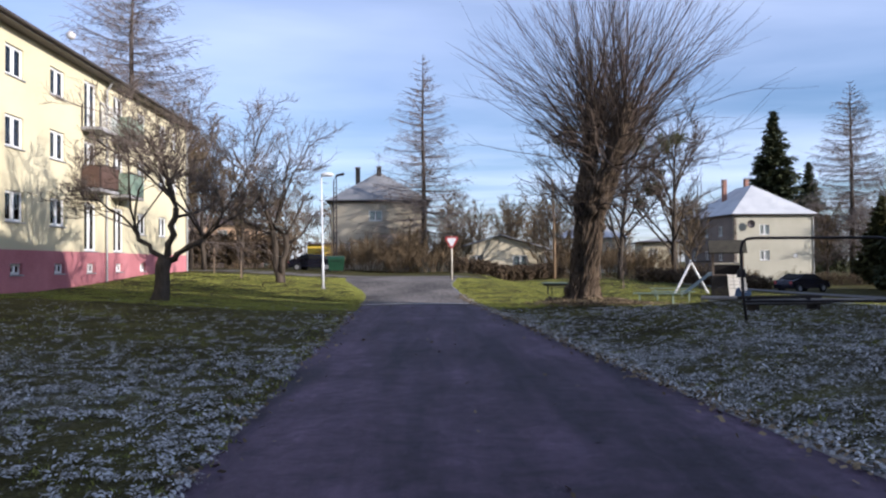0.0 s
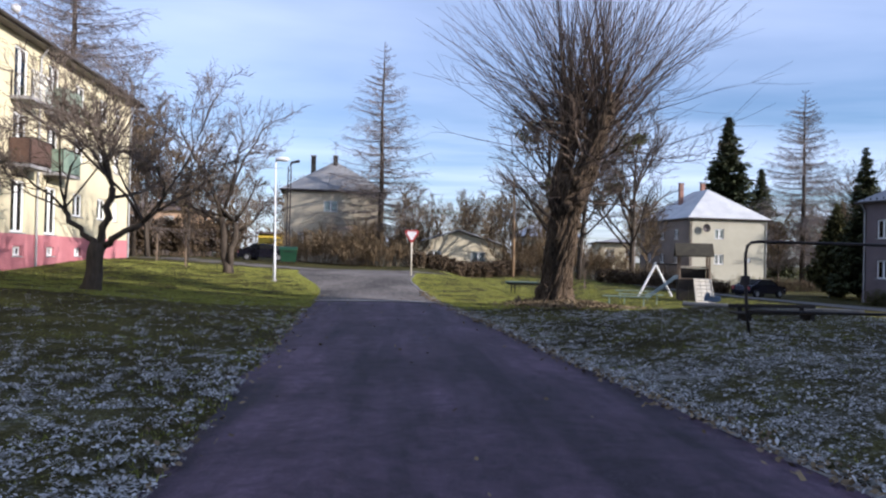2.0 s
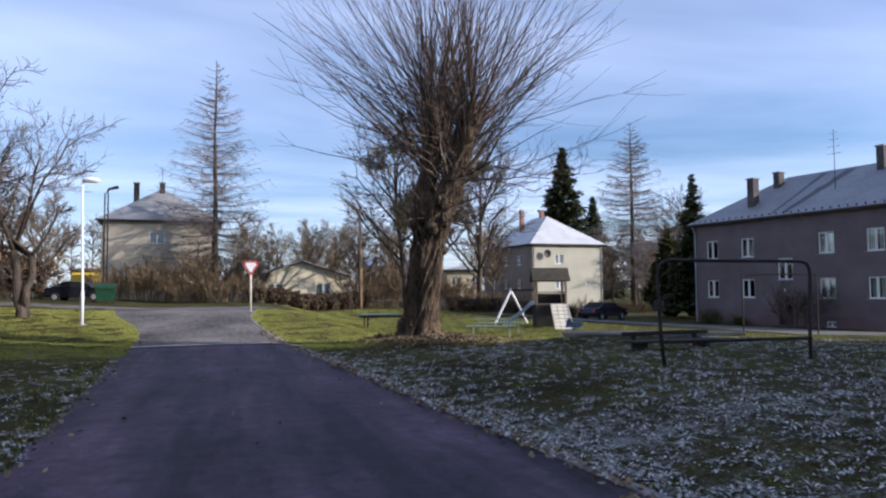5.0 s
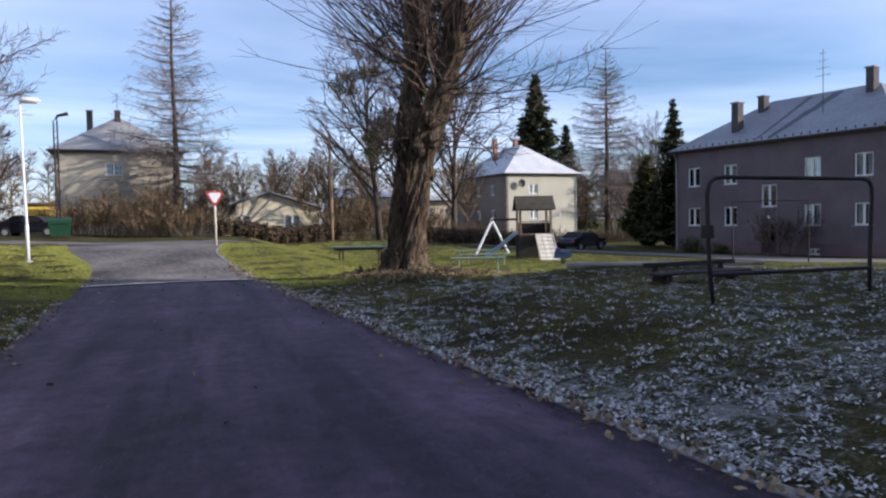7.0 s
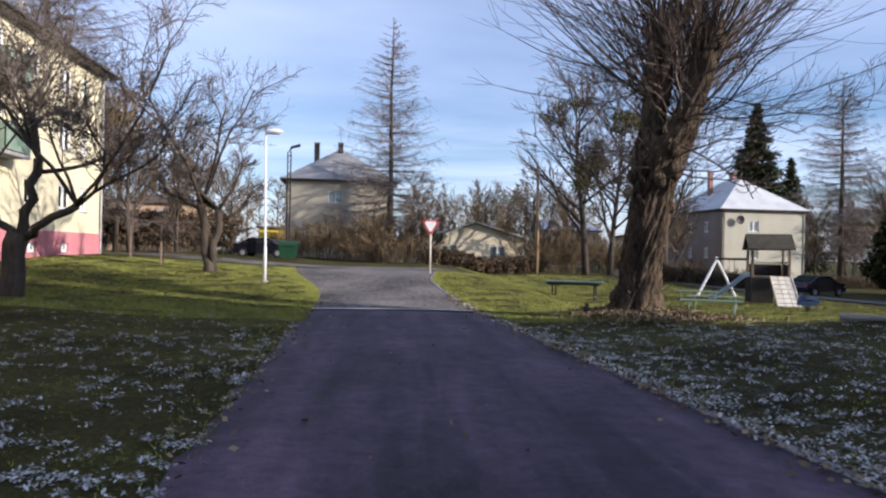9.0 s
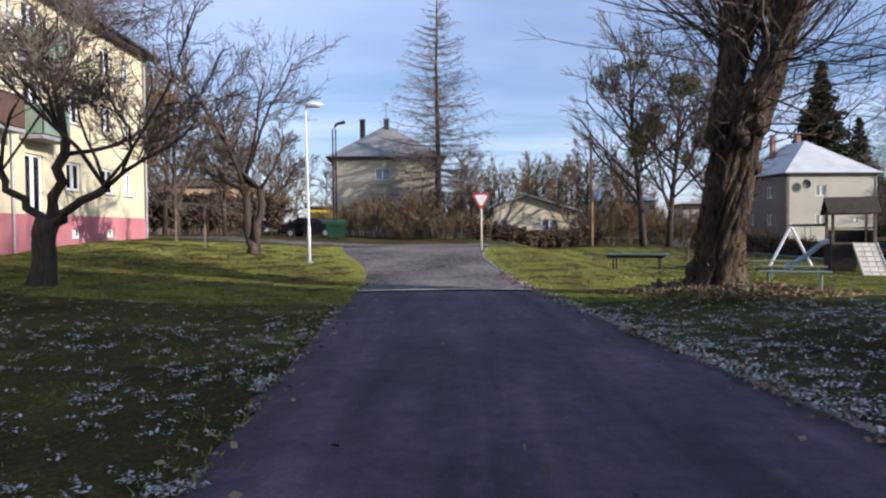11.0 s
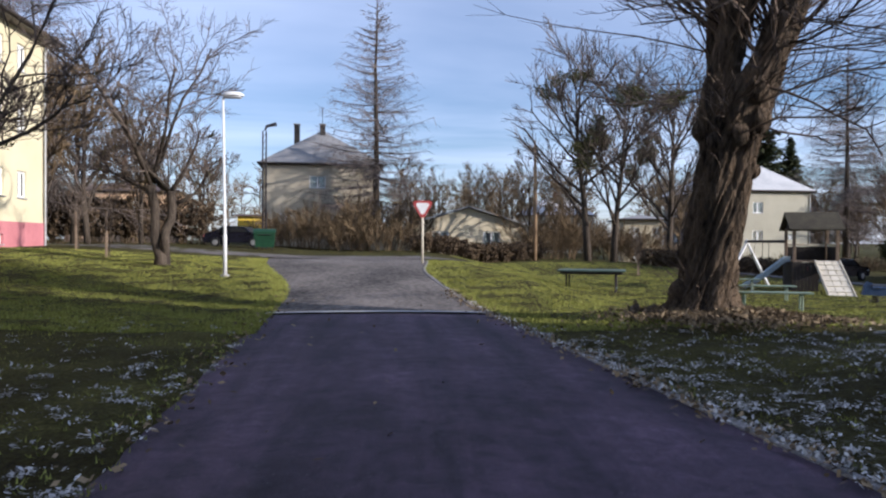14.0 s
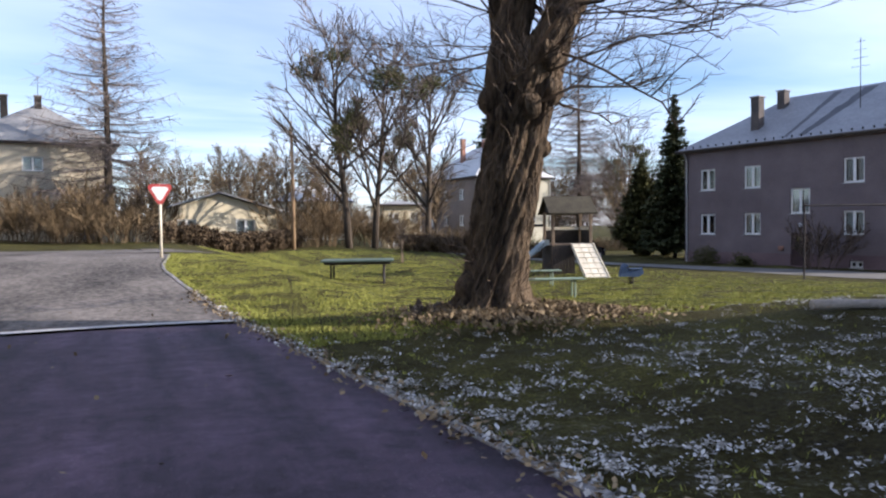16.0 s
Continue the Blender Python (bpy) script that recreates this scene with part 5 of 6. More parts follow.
def yield_sign():
    x, y = 0.35, 38.4
    z0 = land(x, y)
    t = thing("road_sign", pose(x, y, z0, 0, 0, -4), "give-way sign, white triangle with red border, on a pale post", "road sign")
    part("post", Mesh().tube([(0, 0.03, -0.1), (0, 0.03, 2.35)], [0.042, 0.042], 10), M["pale_wood"], t, smooth=True)
    s, zc = 0.72, 2.08

    def triangle(side, y0, y1):
        r = side / math.sqrt(3)
        pts = []
        for k in range(3):
            w = math.radians(-90 + 120 * k)
            for e in (-0.20, 0, 0.20):
                q = r * (0.90 if e else 0.94)
                pts.append((q * math.cos(w + e), q * math.sin(w + e)))
        me = Mesh()
        me.add([(a, y0, zc + b) for a, b in pts] + [(a, y1, zc + b) for a, b in pts],
               [tuple(range(9))] + [tuple(range(17, 8, -1))] + [(k, k + 9, (k + 1) % 9 + 9, (k + 1) % 9) for k in range(9)])
        return me
    pl = part("plate", triangle(s, -0.024, -0.014), M["sign_red"], t)
    part("field", triangle(s * 0.68, -0.030, -0.0245), M["sign_white"], pl)
    part("bracket", Mesh().box(-0.09, 0.09, -0.0135, -0.005, zc - 0.02, zc + 0.03), M["zinc"], pl)


yield_sign()


def wood_pole():
    x, y = 9.7, 63.6
    t = thing("utility_pole", pose(x, y, land(x, y)), "weathered orange-brown wooden utility pole", "pole")
    part("shaft", Mesh().tube([(0, 0, -0.2), (0.02, 0, 4.2), (-0.05, 0, 8.8)], [0.15, 0.125, 0.09], 10), M["pole_wood"], t, smooth=True)
    for z in (8.2, 8.5):
        part("insulator", Mesh().tube([(0.09, 0, z), (0.22, 0, z), (0.22, 0, z + 0.14)], [0.02, 0.02, 0.045], 6), M["sign_white"], t)


wood_pole()


def old_lamp():
    x, y = -8.9, 58.6
    t = thing("street_lamp", pose(x, y, land(x, y)), "dark old lattice lamp post beside the villa", "street lamp")
    for sx in (-0.11, 0.11):
        part("stile", Mesh().tube([(sx, 0, -0.2), (sx, 0, 7.6)], [0.055, 0.045], 6), M["steel_dark"], t)
    for k in range(18):
        z = 0.2 + k * 0.41
        part("rung", Mesh().tube([(-0.11, 0, z), (0.11, 0, z + 0.30)], [0.02, 0.02], 5), M["steel_dark"], t)
    part("head", Mesh().tube([(0.0, 0, 7.6), (0.15, 0, 7.9), (0.75, 0, 8.05)], [0.05, 0.10, 0.13], 8), M["steel_dark"], t)


old_lamp()


def dustbin(x, y, turn):
    t = thing("dustbin", pose(x, y, land(x, y), 0, 0, turn), "green wheeled refuse container with a rounded lid", "refuse container", "containers at the junction")
    b = Mesh()
    b.add([(-0.55, -0.42, 0.18), (0.55, -0.42, 0.18), (0.55, 0.42, 0.18), (-0.55, 0.42, 0.18), (-0.66, -0.52, 1.08), (0.66, -0.52, 1.08), (0.66, 0.52, 1.08), (-0.66, 0.52, 1.08)],
          [(3, 2, 1, 0), (4, 5, 6, 7), (0, 1, 5, 4), (1, 2, 6, 5), (2, 3, 7, 6), (3, 0, 4, 7)])
    part("body", b, M["bin_green"], t)
    lid = Mesh()
    for i in range(9):
        w = math.pi * i / 8
        for x0 in (-0.68, 0.68):
            lid.v.append((x0, -0.54 * math.cos(w), 1.09 + 0.24 * math.sin(w)))
    for i in range(8):
        lid.f.append((2 * i, 2 * i + 1, 2 * i + 3, 2 * i + 2))
    lid.f += [tuple(range(0, 18, 2))[::-1], tuple(range(1, 18, 2))]
    part("lid", lid, M["bin_green"], t)
    for sx in (-0.45, 0.45):
        for sy in (-0.34, 0.34):
            part("wheel", Mesh().tube([(sx - 0.03, sy, 0.10), (sx + 0.03, sy, 0.10)], [0.1, 0.1], 10), M["rubber"], t)
    part("handle", Mesh().tube([(-0.4, -0.58, 0.95), (0.4, -0.58, 0.95)], [0.02, 0.02], 6), M["steel_dark"], t)


dustbin(-8.6, 57.0, 8)


def car(x, y, turn, paint, label):
    t = thing("car", pose(x, y, land(x, y) + 0.01, 0, 0, turn), label, "car")
    prof = [(-2.05, 0.30), (-2.1, 0.62), (-1.95, 0.86), (-1.15, 0.95), (-0.55, 1.36), (0.75, 1.40), (1.55, 0.98), (2.0, 0.92), (2.1, 0.6), (2.05, 0.30)]
    b = Mesh()
    for y0, k in ((-0.80, 0.92), (-0.86, 1.0), (0.86, 1.0), (0.80, 0.92)):
        for a, z in prof:
            inset = 0.12 if z > 1.0 else 0.0
            b.v.append((a, y0 * (1 - inset) if abs(y0) > 0.82 else y0 * (1 - inset) * 0.96, 0.3 + (z - 0.3) * (1.0 if k == 1.0 else 1.02)))
    n = len(prof)
    for s in range(3):
        for i in range(n - 1):
            b.f.append((s * n + i, s * n + i + 1, (s + 1) * n + i + 1, (s + 1) * n + i))
    b.f += [tuple(range(n)), tuple(range(3 * n, 4 * n))[::-1]]
    part("body", b, M[paint], t, smooth=False)
    for s in (-1, 1):
        part("side_window", Mesh().add([(-1.0, s * 0.79, 1.0), (1.3, s * 0.79, 1.02), (0.72, s * 0.77, 1.33), (-0.5, s * 0.77, 1.30)], [(0, 1, 2, 3) if s < 0 else (3, 2, 1, 0)]), M["rubber"], t)
        for a in (-1.3, 1.3):
            wh0 = part("wheel", Mesh().tube([(a, s * 0.70, 0.31), (a, s * 0.89, 0.31)], [0.31, 0.31], 16), M["rubber"], t)
            part("rim", Mesh().tube([(a, s * 0.885, 0.31), (a, s * 0.90, 0.31)], [0.19, 0.17], 12), M["zinc"], wh0)
        part("headlight", Mesh().box(-2.12, -2.05, s * 0.68 - 0.13, s * 0.68 + 0.13, 0.62, 0.76, chamfer=0.02), M["sign_white"], t)
        part("tail_light", Mesh().box(2.05, 2.12, s * 0.70 - 0.1, s * 0.70 + 0.1, 0.66, 0.86, chamfer=0.02), M["sign_red"], t)
    part("windscreen", Mesh().add([(-1.13, -0.66, 0.985), (-1.13, 0.66, 0.985), (-0.60, 0.60, 1.36), (-0.60, -0.60, 1.36)], [(0, 3, 2, 1)]), M["rubber"], t)
    part("rear_window", Mesh().add([(1.53, -0.66, 1.03), (1.53, 0.66, 1.03), (0.85, 0.60, 1.405), (0.85, -0.60, 1.405)], [(0, 1, 2, 3)]), M["rubber"], t)


car(27.6, 55.6, 205, "car_dark", "dark blue saloon car parked on the gravel drive")
car(-10.9, 60.6, 170, "car_dark", "dark parked car beside the refuse container")
car(38.0, 32.0, 100, "car_silver", "silver car parked close to the grey house")
car(28.0, 82.5, 75, "car_silver", "silver car parked before the pale house")


# ---- playground ----
def table_tennis():
    x, y = 5.95, 35.5
    t = thing("table", pose(x, y, land(x, y), 0, 0, -20), "old table-tennis table with a dark green top", "table")
    part("tabletop", Mesh().box(-1.1, 1.1, -0.65, 0.65, 0.68, 0.74, chamfer=0.012), M["table_top"], t)
    part("apron", Mesh().box(-1.0, 1.0, -0.52, 0.52, 0.60, 0.678), M["steel_dark"], t)
    for sx in (-0.8, 0.8):
        for sy in (-0.45, 0.45):
            part("leg", Mesh().tube([(sx, sy, -0.05), (sx, sy, 0.60)], [0.03, 0.03], 8), M["steel_dark"], t)
        part("stretcher", Mesh().tube([(sx, -0.45, 0.12), (sx, 0.45, 0.12)], [0.022, 0.022], 6), M["green_paint"], t)


table_tennis()


def park_bench(x, y, turn, length=1.75):
    t = thing("bench", pose(x, y, land(x, y) + 0.02, 0, 0, turn), "low pale green plank bench on bent steel legs", "bench", "playground benches")
    for k in range(3):
        part("plank", Mesh().box(-length / 2, length / 2, -0.19 + 0.13 * k, -0.08 + 0.13 * k, 0.42, 0.46, chamfer=0.008), M["pale_green"], t)
    for sx in (-length * 0.36, length * 0.36):
        part("leg", Mesh().tube([(sx, -0.16, -0.06), (sx, -0.17, 0.36), (sx, -0.12, 0.405), (sx, 0.12, 0.405), (sx, 0.17, 0.36), (sx, 0.16, -0.06)], [0.025] * 6, 8), M["pale_green"], t)


park_bench(8.25, 28.15, -20)
park_bench(10.3, 32.5, -20, 1.9)
park_bench(11.3, 36.4, -20, 1.8)


def play_tower():
    c = (14.5, 36.9)
    z0 = land(*c)
    t = thing("play_tower", pose(*c, z0, 0, 0, -18.7), "wooden play tower with a felted gable roof, ramp and slide", "play tower")
    for sx in (-0.7, 0.7):
        for sy in (-0.7, 0.7):
            part("post", Mesh().box(sx - 0.05, sx + 0.05, sy - 0.05, sy + 0.05, -0.1, 2.3, chamfer=0.01), M["play_wood"], t)
    for k in range(9):
        part("deck_board", Mesh().box(-0.74, 0.74, -0.74 + 0.166 * k, -0.59 + 0.166 * k, 1.10, 1.14), M["play_wood"], t)
    for k in range(7):
        part("side_board", Mesh().box(-0.78, -0.752, -0.74 + 0.214 * k, -0.54 + 0.214 * k, 0.0, 1.08), M["dark_board"], t)
    for k in range(7):
        part("front_board", Mesh().box(-0.74 + 0.12 * k, -0.63 + 0.12 * k, -0.78, -0.752, 0.0, 1.08), M["dark_board"], t)
    part("back_panel", Mesh().box(-0.64, 0.64, 0.70, 0.73, 1.14, 1.62), M["dark_board"], t)
    part("side_panel", Mesh().box(0.70, 0.73, -0.64, 0.64, 1.14, 1.62), M["dark_board"], t)
    part("rail", Mesh().box(-0.64, 0.64, 0.68, 0.74, 1.64, 1.74, chamfer=0.01), M["pale_wood"], t)
    part("rail", Mesh().box(0.68, 0.74, -0.64, 0.64, 1.64, 1.74, chamfer=0.01), M["pale_wood"], t)
    # gable roof, ridge across the front
    for s in (-1, 1):
        part("roof", Mesh().add([(-0.9, s * 0.95, 2.22), (0.9, s * 0.95, 2.22), (0.9, 0, 2.84), (-0.9, 0, 2.84), (-0.9, s * 0.95, 2.27), (0.9, s * 0.95, 2.27), (0.9, 0, 2.90), (-0.9, 0, 2.90)],
                                [(0, 1, 2, 3), (7, 6, 5, 4), (0, 4, 5, 1), (1, 5, 6, 2), (2, 6, 7, 3), (3, 7, 4, 0)]), M["bitumen"], t)
    for sx in (-0.72, 0.70):
        part("gable", Mesh().add([(sx, -0.8, 2.30), (sx, 0.8, 2.30), (sx, 0, 2.80), (sx + 0.03, -0.8, 2.30), (sx + 0.03, 0.8, 2.30), (sx + 0.03, 0, 2.80)], [(0, 2, 1), (3, 4, 5), (0, 1, 4, 3), (1, 2, 5, 4), (2, 0, 3, 5)]), M["dark_board"], t)
    # ramp of pale boards with foot battens
    tilt = pose(0.36, -0.78, 1.14, math.degrees(math.atan2(1.14, 2.0)), 0, 0)
    ramp_len = math.hypot(2.0, 1.14)
    for k in range(3):
        part("ramp_board", Mesh().box(-0.36 + 0.25 * k, -0.13 + 0.25 * k, -ramp_len, 0, -0.04, 0.0, chamfer=0.005), M["pale_wood"], t, m=tilt)
    for k in range(6):
        part("batten", Mesh().box(-0.35, 0.36, -ramp_len * (0.12 + 0.15 * k) - 0.025, -ramp_len * (0.12 + 0.15 * k) + 0.025, 0.002, 0.03), M["pale_wood"], t, m=tilt)
    for sx in (-0.40, 0.39):
        part("ramp_side", Mesh().box(sx, sx + 0.03, -ramp_len, 0, -0.12, 0.03), M["pale_wood"], t, m=tilt)
    # slide, a shallow trough
    sl = Mesh()
    prof = [(-0.75, 1.14), (-0.90, 1.12), (-1.45, 0.66), (-2.0, 0.22), (-2.3, 0.14)]
    for a, z in prof:
        for b, dz in ((-0.24, 0.14), (-0.22, 0.0), (0.22, 0.0), (0.24, 0.14), (0.26, 0.14), (0.24, -0.05), (-0.24, -0.05), (-0.26, 0.14)):
            sl.v.append((a, b - 0.1, z + dz))
    for i in range(len(prof) - 1):
        for k in range(8):
            q = (k + 1) % 8
            sl.f.append((i * 8 + k, i * 8 + q, i * 8 + 8 + q, i * 8 + 8 + k))
    part("slide", sl, M["slide_blue"], t, "pale blue slide")
    # swing beam on a white A-frame behind the tower
    b0, b1 = Vector((-0.7, 0.7, 1.82)), Vector((-1.75, 2.9, 1.82))
    along = (b1 - b0).normalized()
    side = Vector((along.y, -along.x, 0))
    part("beam", Mesh().tube([b0, b1 + along * 0.12], [0.055, 0.055], 8), M["dark_board"], t)
    for s in (-1, 1):
        foot = b1 + side * 1.05 * s
        part("frame_leg", Mesh().tube([b1 + side * -0.05 * s + Vector((0, 0, 0.06)), (foot.x, foot.y, -0.1)], [0.065, 0.065], 8), M["white_paint"], t)
    mid = b0.lerp(b1, 0.5)
    for q in (-0.2, 0.2):
        c0 = mid + along * q
        part("chain", Mesh().tube([c0, (c0.x, c0.y, 0.46)], [0.012, 0.012], 5), M["steel_dark"], t)
    part("swing_seat", Mesh().box(-0.25, 0.25, -0.09, 0.09, -0.02, 0.02, chamfer=0.01), M["rubber"], t, m=Matrix.Translation((mid.x, mid.y, 0.44)) @ pose(0, 0, 0, 0, 0, math.degrees(math.atan2(along.y, along.x))))


play_tower()


def spring_rider():
    x, y = 12.85, 31.0
    t = thing("spring_rider", pose(x, y, land(x, y) - 0.05, 0, 0, -20) @ Matrix.Diagonal((0.95, 0.95, 0.95, 1)), "small blue spring rider on a coil", "spring rider")
    coil = [(0.09 * math.cos(w), 0.09 * math.sin(w), 0.02 + 0.30 * w / (8 * math.pi)) for w in np.linspace(0, 8 * math.pi, 50)]
    part("coil", Mesh().tube(coil, [0.016] * 50, 6), M["steel_dark"], t, smooth=True)
    b = Mesh()
    out = [(-0.36, 0.34), (-0.30, 0.62), (-0.22, 0.74), (-0.12, 0.70), (-0.10, 0.54), (0.12, 0.52), (0.32, 0.60), (0.36, 0.42), (0.2, 0.32)]
    for y0 in (-0.12, 0.12):
        b.v += [(a, y0, z) for a, z in out]
    n = len(out)
    b.f += [tuple(range(n)), tuple(range(n, 2 * n))[::-1]] + [(k, (k + 1) % n, (k + 1) % n + n, k + n) for k in range(n)]
    part("body", b, M["blue_paint"], t)
    part("grip", Mesh().tube([(-0.16, -0.24, 0.62), (-0.16, 0.24, 0.62)], [0.02, 0.02], 8), M["steel_dark"], t)
    part("seat", Mesh().box(-0.08, 0.24, -0.15, 0.15, 0.545, 0.585, chamfer=0.015), M["blue_paint"], t)


spring_rider()


def beating_frame():
    a, b = (5.72, 13.75), (8.72, 14.05)
    z0 = land(*a)
    t = thing("carpet_frame", pose(*a, z0, 0, 0, math.degrees(math.atan2(b[1] - a[1], b[0] - a[0]))), "dark steel carpet-beating frame with rounded corners", "frame")
    L, h, r = math.dist(a, b), 1.62, 0.028
    part("hoop", Mesh().tube([(0.06, 0, -0.15), (-0.02, 0, 0.5), (-0.05, 0, 1.2), (-0.05, 0, h - 0.22), (-0.02, 0, h - 0.08), (0.06, 0, h - 0.02), (0.2, 0, h), (L - 0.2, 0, h), (L - 0.06, 0, h - 0.03), (L, 0, h - 0.12), (L + 0.01, 0, h - 0.25), (L - 0.03, 0, 0.6), (L - 0.04, 0, -0.15)],
                             [r] * 13, 10), M["steel_dark"], t, smooth=True)
    part("lower_rail", Mesh().tube([(0, 0, 0.40), (L, 0, 0.36)], [0.028, 0.028], 8), M["steel_dark"], t)
    part("clamp", Mesh().tube([(-0.05, 0, 0.86), (-0.05, 0, 1.02)], [0.085, 0.075], 10), M["steel_dark"], t)


beating_frame()


def dark_bench():
    a, b = (6.9, 16.75), (9.0, 16.95)
    c = ((a[0] + b[0]) / 2, (a[1] + b[1]) / 2)
    t = thing("bench", pose(*c, land(*c), 0, 0, 5), "dark weathered timber bench with a thick back board", "bench")
    L = 2.1
    part("back_board", Mesh().box(-L / 2, L / 2, 0.16, 0.20, 0.30, 0.38, chamfer=0.01), M["dark_board"], t)
    for k in range(2):
        part("plank", Mesh().box(-L / 2, L / 2, -0.22 + 0.2 * k, -0.04 + 0.2 * k, 0.18, 0.22, chamfer=0.01), M["dark_board"], t)
    for sx in (-0.75, 0.75):
        part("leg", Mesh().box(sx - 0.05, sx + 0.05, -0.16, 0.15, -0.12, 0.18), M["dark_board"], t)
        part("back_post", Mesh().box(sx - 0.04, sx + 0.04, 0.202, 0.25, -0.12, 0.36), M["dark_board"], t)


dark_bench()


def fallen_log():
    a, b = Vector((7.2, 20.2, 0)), Vector((11.4, 19.05, 0))
    a.z, b.z = land(a.x, a.y) + 0.07, land(b.x, b.y) + 0.07
    pts = [a.lerp(b, k / 8) for k in range(9)]
    lift = max(land(p.x, p.y) + 0.05 - p.z for p in pts)
    pts = [Vector((p.x + 0.03 * math.sin(k * 1.7), p.y, p.z + max(0.0, lift))) for k, p in enumerate(pts)]
    rng = random.Random(6)
    t = thing("log", pose(0, 0, 0), "long pale barkless log lying on the grass", "log")
    part("stem", Mesh().tube(pts, [0.066 - 0.002 * k + rng.gauss(0, 0.003) for k in range(9)], 12), M["weathered_log"], t, smooth=True)
    d = (pts[0] - pts[1]).normalized()
    part("cut_end", Mesh().tube([pts[0] + d * 0.003, pts[0] + d * 0.012], [0.060, 0.056], 12), M["weathered_log"], t)


fallen_log()


def clothes_frame():
    t = thing("clothes_frame", pose(23.3, 33.9, land(24, 33.4), 0, 0, -20), "thin steel washing-line frame on the far lawn", "washing line")
    for x0 in (0, 3.5):
        part("post", Mesh().tube([(x0, 0, -0.3), (x0, 0, 2.9)], [0.036, 0.034], 8), M["steel_dark"], t)
    part("bar", Mesh().tube([(0, 0, 2.88), (3.5, 0, 2.88)], [0.035, 0.035], 8), M["steel_dark"], t)


clothes_frame()


def sapling(x, y, h, seed):
    rng = random.Random(seed)
    t = thing("sapling", pose(x, y, land(x, y)), "thin young tree tied to a wooden stake", "tree")
    part("stake", Mesh().box(-0.035, 0.035, -0.035, 0.035, -0.15, h * 0.62, chamfer=0.006), M["play_wood"], t)
    w, tw = Mesh(), Mesh()
    pts = bent(rng, Vector((0.09, 0, -0.1)), Vector((0, 0, 1)), h, 5, 0.04)
    w.tube(pts, taper(0.028, 0.012, 5), 6)
    for k in range(26):
        i = rng.randrange(2, 5)
        d = side_dir(rng, Vector((0, 0, 1)), 0.7)
        grow(rng, w, tw, pts[i].lerp(pts[i + 1], rng.random()), d, h * 0.26, 0.010, 2, 3, (0, 0, 5), 0.6, 0.1, 0.05, 0.5, 0.005)
    part("stem", w, M["bark"], t)
    part("crown", tw, M["twig"], t)


sapling(-10.6, 37.2, 2.6, 3)
sapling(11.8, 47.6, 1.9, 5)
sapling(-13.2, 41.0, 2.4, 7)


# ---- far left of the junction ----
def yellow_shed():
    t = thing("shed", pose(-17.5, 92, 1.0, 0, 0, 5), "distant yellow shed with a flat roof", "shed")
    part("wall", facade(7, 3.0, [(1, 2.2, 1, 2), (4.5, 5.7, 1, 2)]), M["yellow_paint"], t)
    part("body", Mesh().box(0.05, 6.95, 0.34, 5, 0, 2.98), M["yellow_paint"], t)
    part("roof", Mesh().box(-0.3, 7.3, -0.4, 5.3, 3.01, 3.2, chamfer=0.02), M["brown_roof"], t)


yellow_shed()

# the day moon above the flats
mo = bpy.data.meshes.new("moon")
bmm = bmesh.new()
bmesh.ops.create_uvsphere(bmm, u_segments=24, v_segments=12, radius=13)
bmm.to_mesh(mo)
bmm.free()
mo.materials.append(worn("moon_rock", (0.55, 0.55, 0.55), (0.85, 0.85, 0.85), 0.15, 0.05, 0.95, bump=0.0))
moon = part("moon", mo, None, smooth=True)
moon.location = (-0.1 - 0.517 * 2100, 2100, 1.5 + 0.322 * 2100)
tagged(moon, "pale day moon over the roof", "moon", kind="structure")


# ---- kerb, leaves and grass ----
def kerb():
    k0 = thing("kerb", pose(0, 0, 0), "low worn concrete kerb along the lane", "kerb", kind="structure")
    shapes = []
    for v in range(4):
        rng = random.Random(200 + v)
        me = Mesh().box(-0.05, 0.05, 0.004, 0.99, -0.12, 0.0, chamfer=0.012)
        me.v = [(a + rng.gauss(0, 0.003), b, c + rng.gauss(0, 0.004)) for a, b, c in me.v]
        shapes.append(me.data("kerb_stone", M["concrete"]))
    rng = random.Random(9)
    y = -6.0
    while y < 40:
        x = road_right(y) + 0.055
        z = land(x, y) + 0.016 + rng.gauss(0, 0.006)
        z2 = land(road_right(y + 1), y + 1) + 0.016
        part("kerb_stone", shapes[rng.randrange(4)], None, k0, m=pose(x, y, z, math.degrees(math.atan2(z2 - z, 1.0)), rng.gauss(0, 1.0), math.degrees(math.atan2(road_right(y) - road_right(y + 1), 1.0)) + rng.gauss(0, 0.4)))
        y += 1.0


kerb()


def strewn_leaves():
    rng = random.Random(77)
    me = Mesh()
    for _ in range(2600):
        y = rng.uniform(2.5, 30)
        side = rng.random()
        if side < 0.80:
            x = road_right(y) + rng.gauss(0.02, 0.13)
        elif side < 0.965:
            x = road_left(y) + rng.gauss(0.0, 0.16)
        else:
            x = rng.uniform(road_left(y), road_right(y))
        c = Vector((x, y, land(x, y) + 0.045))
        w = rng.uniform(0, 6.28)
        s = rng.uniform(0.02, 0.045)
        u, v = Vector((math.cos(w) * s, math.sin(w) * s, rng.gauss(0, 0.01))), Vector((-math.sin(w) * s * 0.6, math.cos(w) * s * 0.6, rng.gauss(0, 0.012)))
        me.add([c - u, c + v, c + u, c - v], [(0, 3, 2, 1)])
    tagged(part("fallen_leaves", me, M["dry_leaf"]), "dry brown leaves strewn along the kerb", "leaves", kind="stuff")


strewn_leaves()


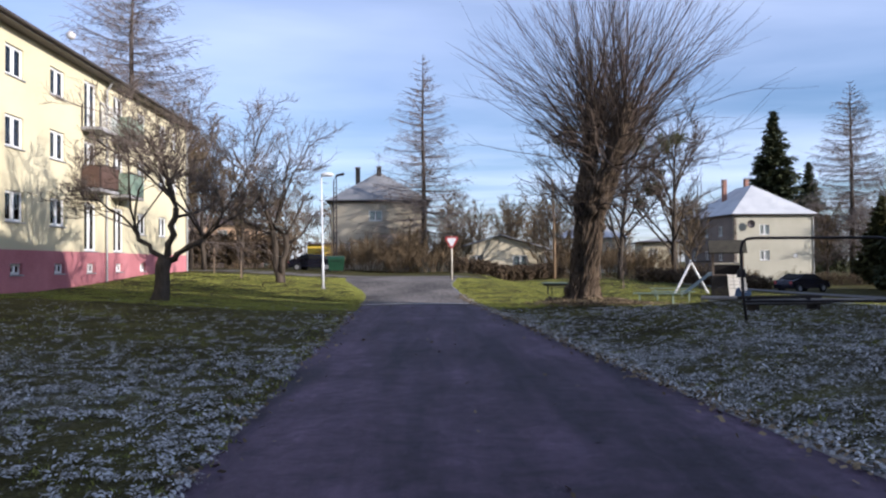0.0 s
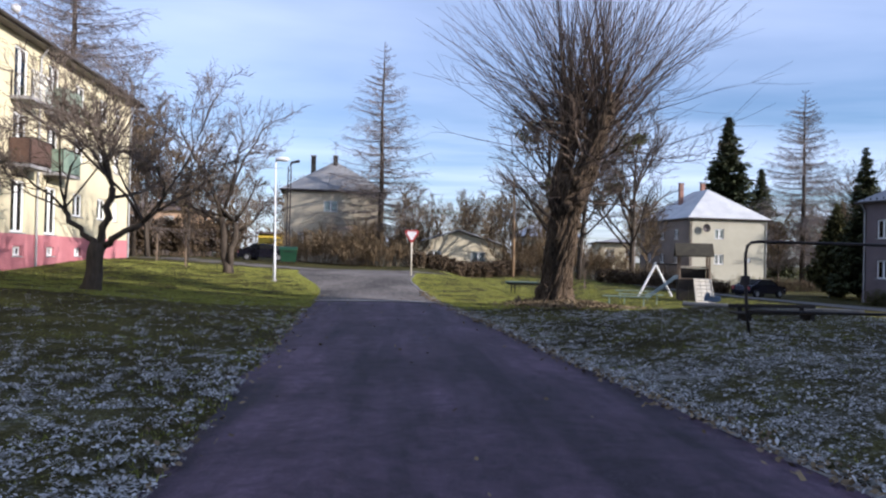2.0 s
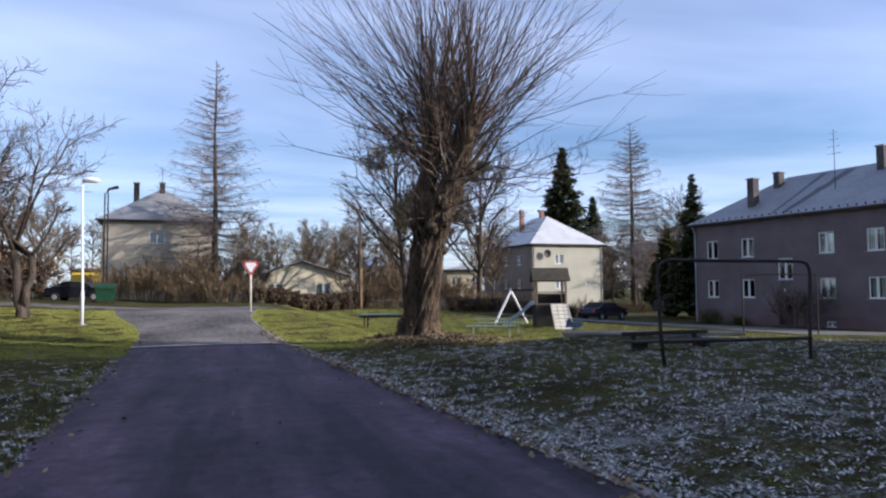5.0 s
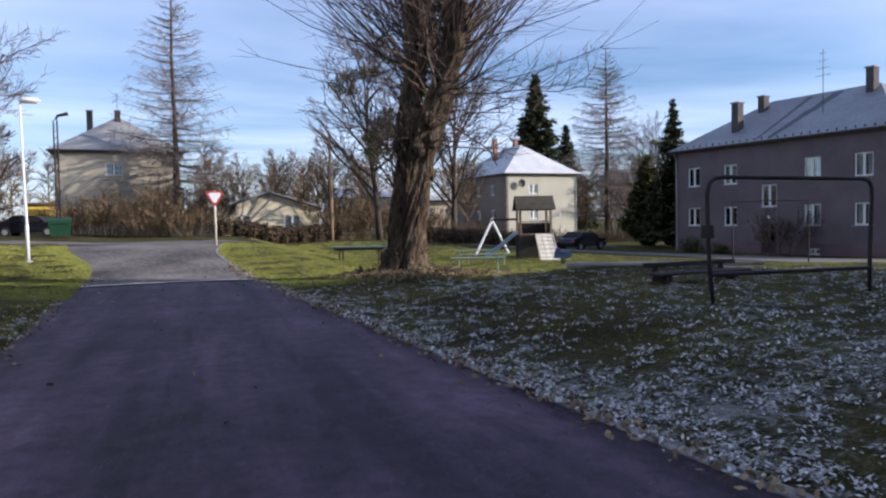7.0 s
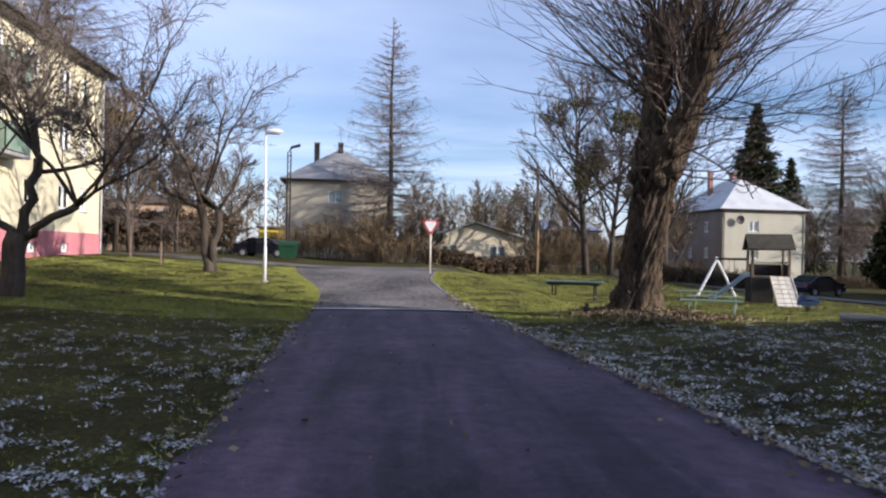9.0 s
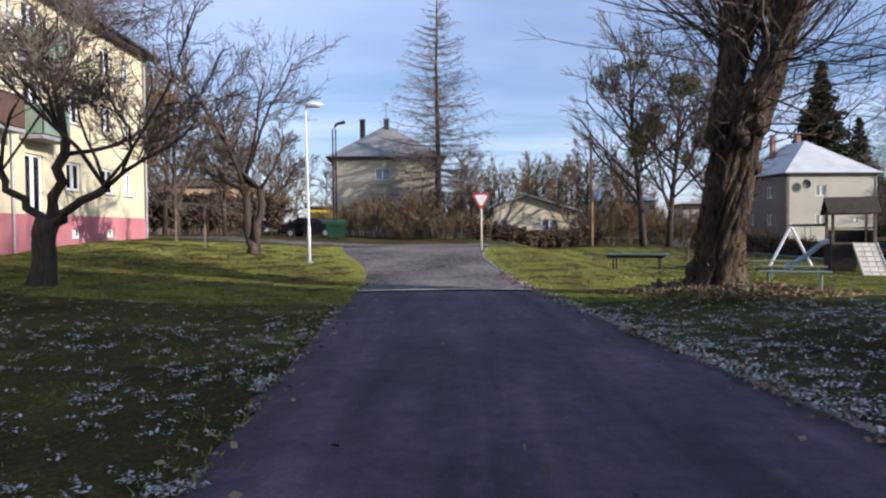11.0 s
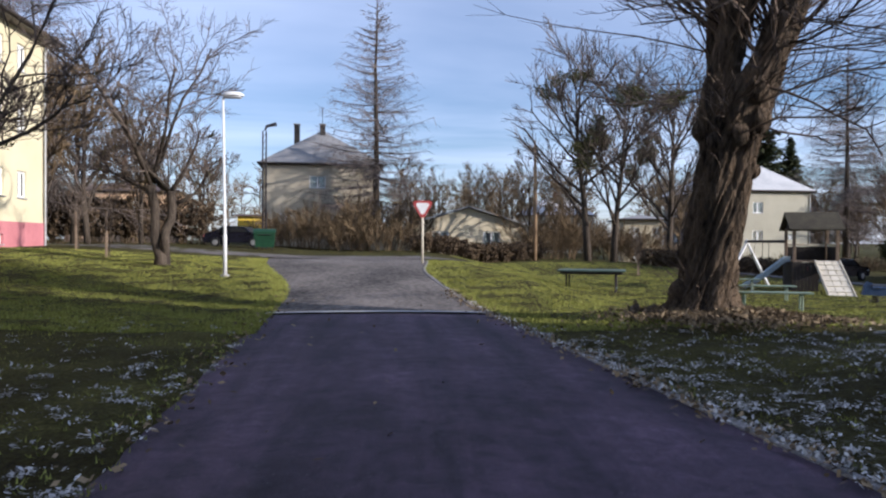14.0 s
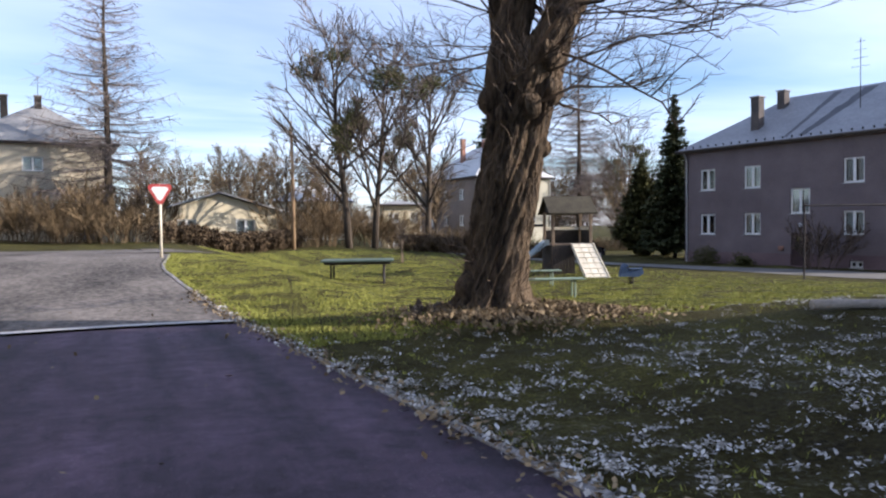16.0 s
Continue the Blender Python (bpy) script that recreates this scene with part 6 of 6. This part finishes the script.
def kerb_frost():
    rng = random.Random(78)
    me = Mesh()
    for _ in range(5200):
        y = rng.uniform(2.5, 30)
        if noise.noise((0, y * 1.6, 5)) + rng.gauss(0, 0.35) < -0.1 + 0.5 * step(18, 30, y):
            continue
        x = road_right(y) + 0.07 + rng.gauss(0, 0.07)
        c = Vector((x, y, land(x, y) + 0.03 + rng.random() * 0.02))
        w, s = rng.uniform(0, 6.28), rng.uniform(0.012, 0.03)
        u, v = Vector((math.cos(w) * s, math.sin(w) * s, rng.gauss(0, 0.01))), Vector((-math.sin(w) * s * 0.6, math.cos(w) * s * 0.6, rng.gauss(0, 0.012)))
        me.add([c - u, c + v, c + u, c - v], [(0, 3, 2, 1)])
    tagged(part("frosted_leaves", me, M["frost_grass"]), "small frosted leaves along the kerb", "leaves", kind="stuff")


kerb_frost()


def grass_tufts(name, mat, label, count, want_frost, seed, y0, y1, wide, size):
    """Tufts of short blades over the lawns on both sides of the lane."""
    rng = random.Random(seed)
    me = Mesh()
    made = tries = 0
    while made < count and tries < count * 30:
        tries += 1
        y = y0 + (y1 - y0) * rng.random() ** 1.4
        if rng.random() < 0.5:
            x = road_left(y) - wide * rng.random() ** 1.2 * rng.uniform(0.75, 1.3) + 0.08
        else:
            x = road_right(y) + 0.12 + 1.3 * wide * rng.random() ** 1.2 * rng.uniform(0.75, 1.3)
        if y > 40.5 and x < 3:
            continue
        n1 = 0.5 + 0.45 * noise.noise((x * 2.4, y * 2.4, 11)) + 0.85 * noise.noise((x * 7.5, y * 7.5, 4))
        frosted = n1 + 0.75 * frost_amount(x, y) > 1.02
        if frosted != want_frost:
            continue
        made += 1
        z = land(x, y) + 0.005
        for k in range(5 if want_frost else 4):
            w = rng.uniform(0, 6.28)
            bx, by = x + rng.gauss(0, 0.034) * size, y + rng.gauss(0, 0.034) * size
            if want_frost:
                # a curled leaf, folded along its rib
                s = (0.007 + 0.020 * rng.random() ** 1.5) * size
                u = Vector((math.cos(w) * s, math.sin(w) * s, rng.gauss(0, 0.35) * s))
                v = Vector((-math.sin(w) * s * 0.55, math.cos(w) * s * 0.55, s * rng.uniform(-0.1, 0.35)))
                q = Vector((math.sin(w) * s * 0.55, -math.cos(w) * s * 0.55, s * rng.uniform(-0.1, 0.35)))
                c = Vector((bx, by, z + rng.uniform(0.03, 0.065)))
                me.add([c - u, c + q, c + u, c + v], [(0, 1, 2), (0, 2, 3)])
                continue
            hh, q = rng.uniform(0.03, 0.075) * size, 0.010 * size
            me.add([(bx - q * math.cos(w), by - q * math.sin(w), z), (bx + q * math.cos(w), by + q * math.sin(w), z), (bx + rng.gauss(0, 0.03) * size, by + rng.gauss(0, 0.03) * size, z + hh)], [(0, 1, 2)])
    return tagged(part(name, me, M[mat]), label, "grass", kind="stuff")


grass_tufts("grass_tufts", "grass", "short green and straw-coloured grass blades", 11000, False, 301, 2.2, 28, 9.5, 0.75)
grass_tufts("frosted_grass", "frost_grass", "grass blades and leaves white with hoar frost", 78000, True, 302, -4.0, 24, 9.5, 1.0)
grass_tufts("far_grass", "grass", "sunlit green grass near the junction", 90000, False, 303, 22.5, 60, 13, 1.0)
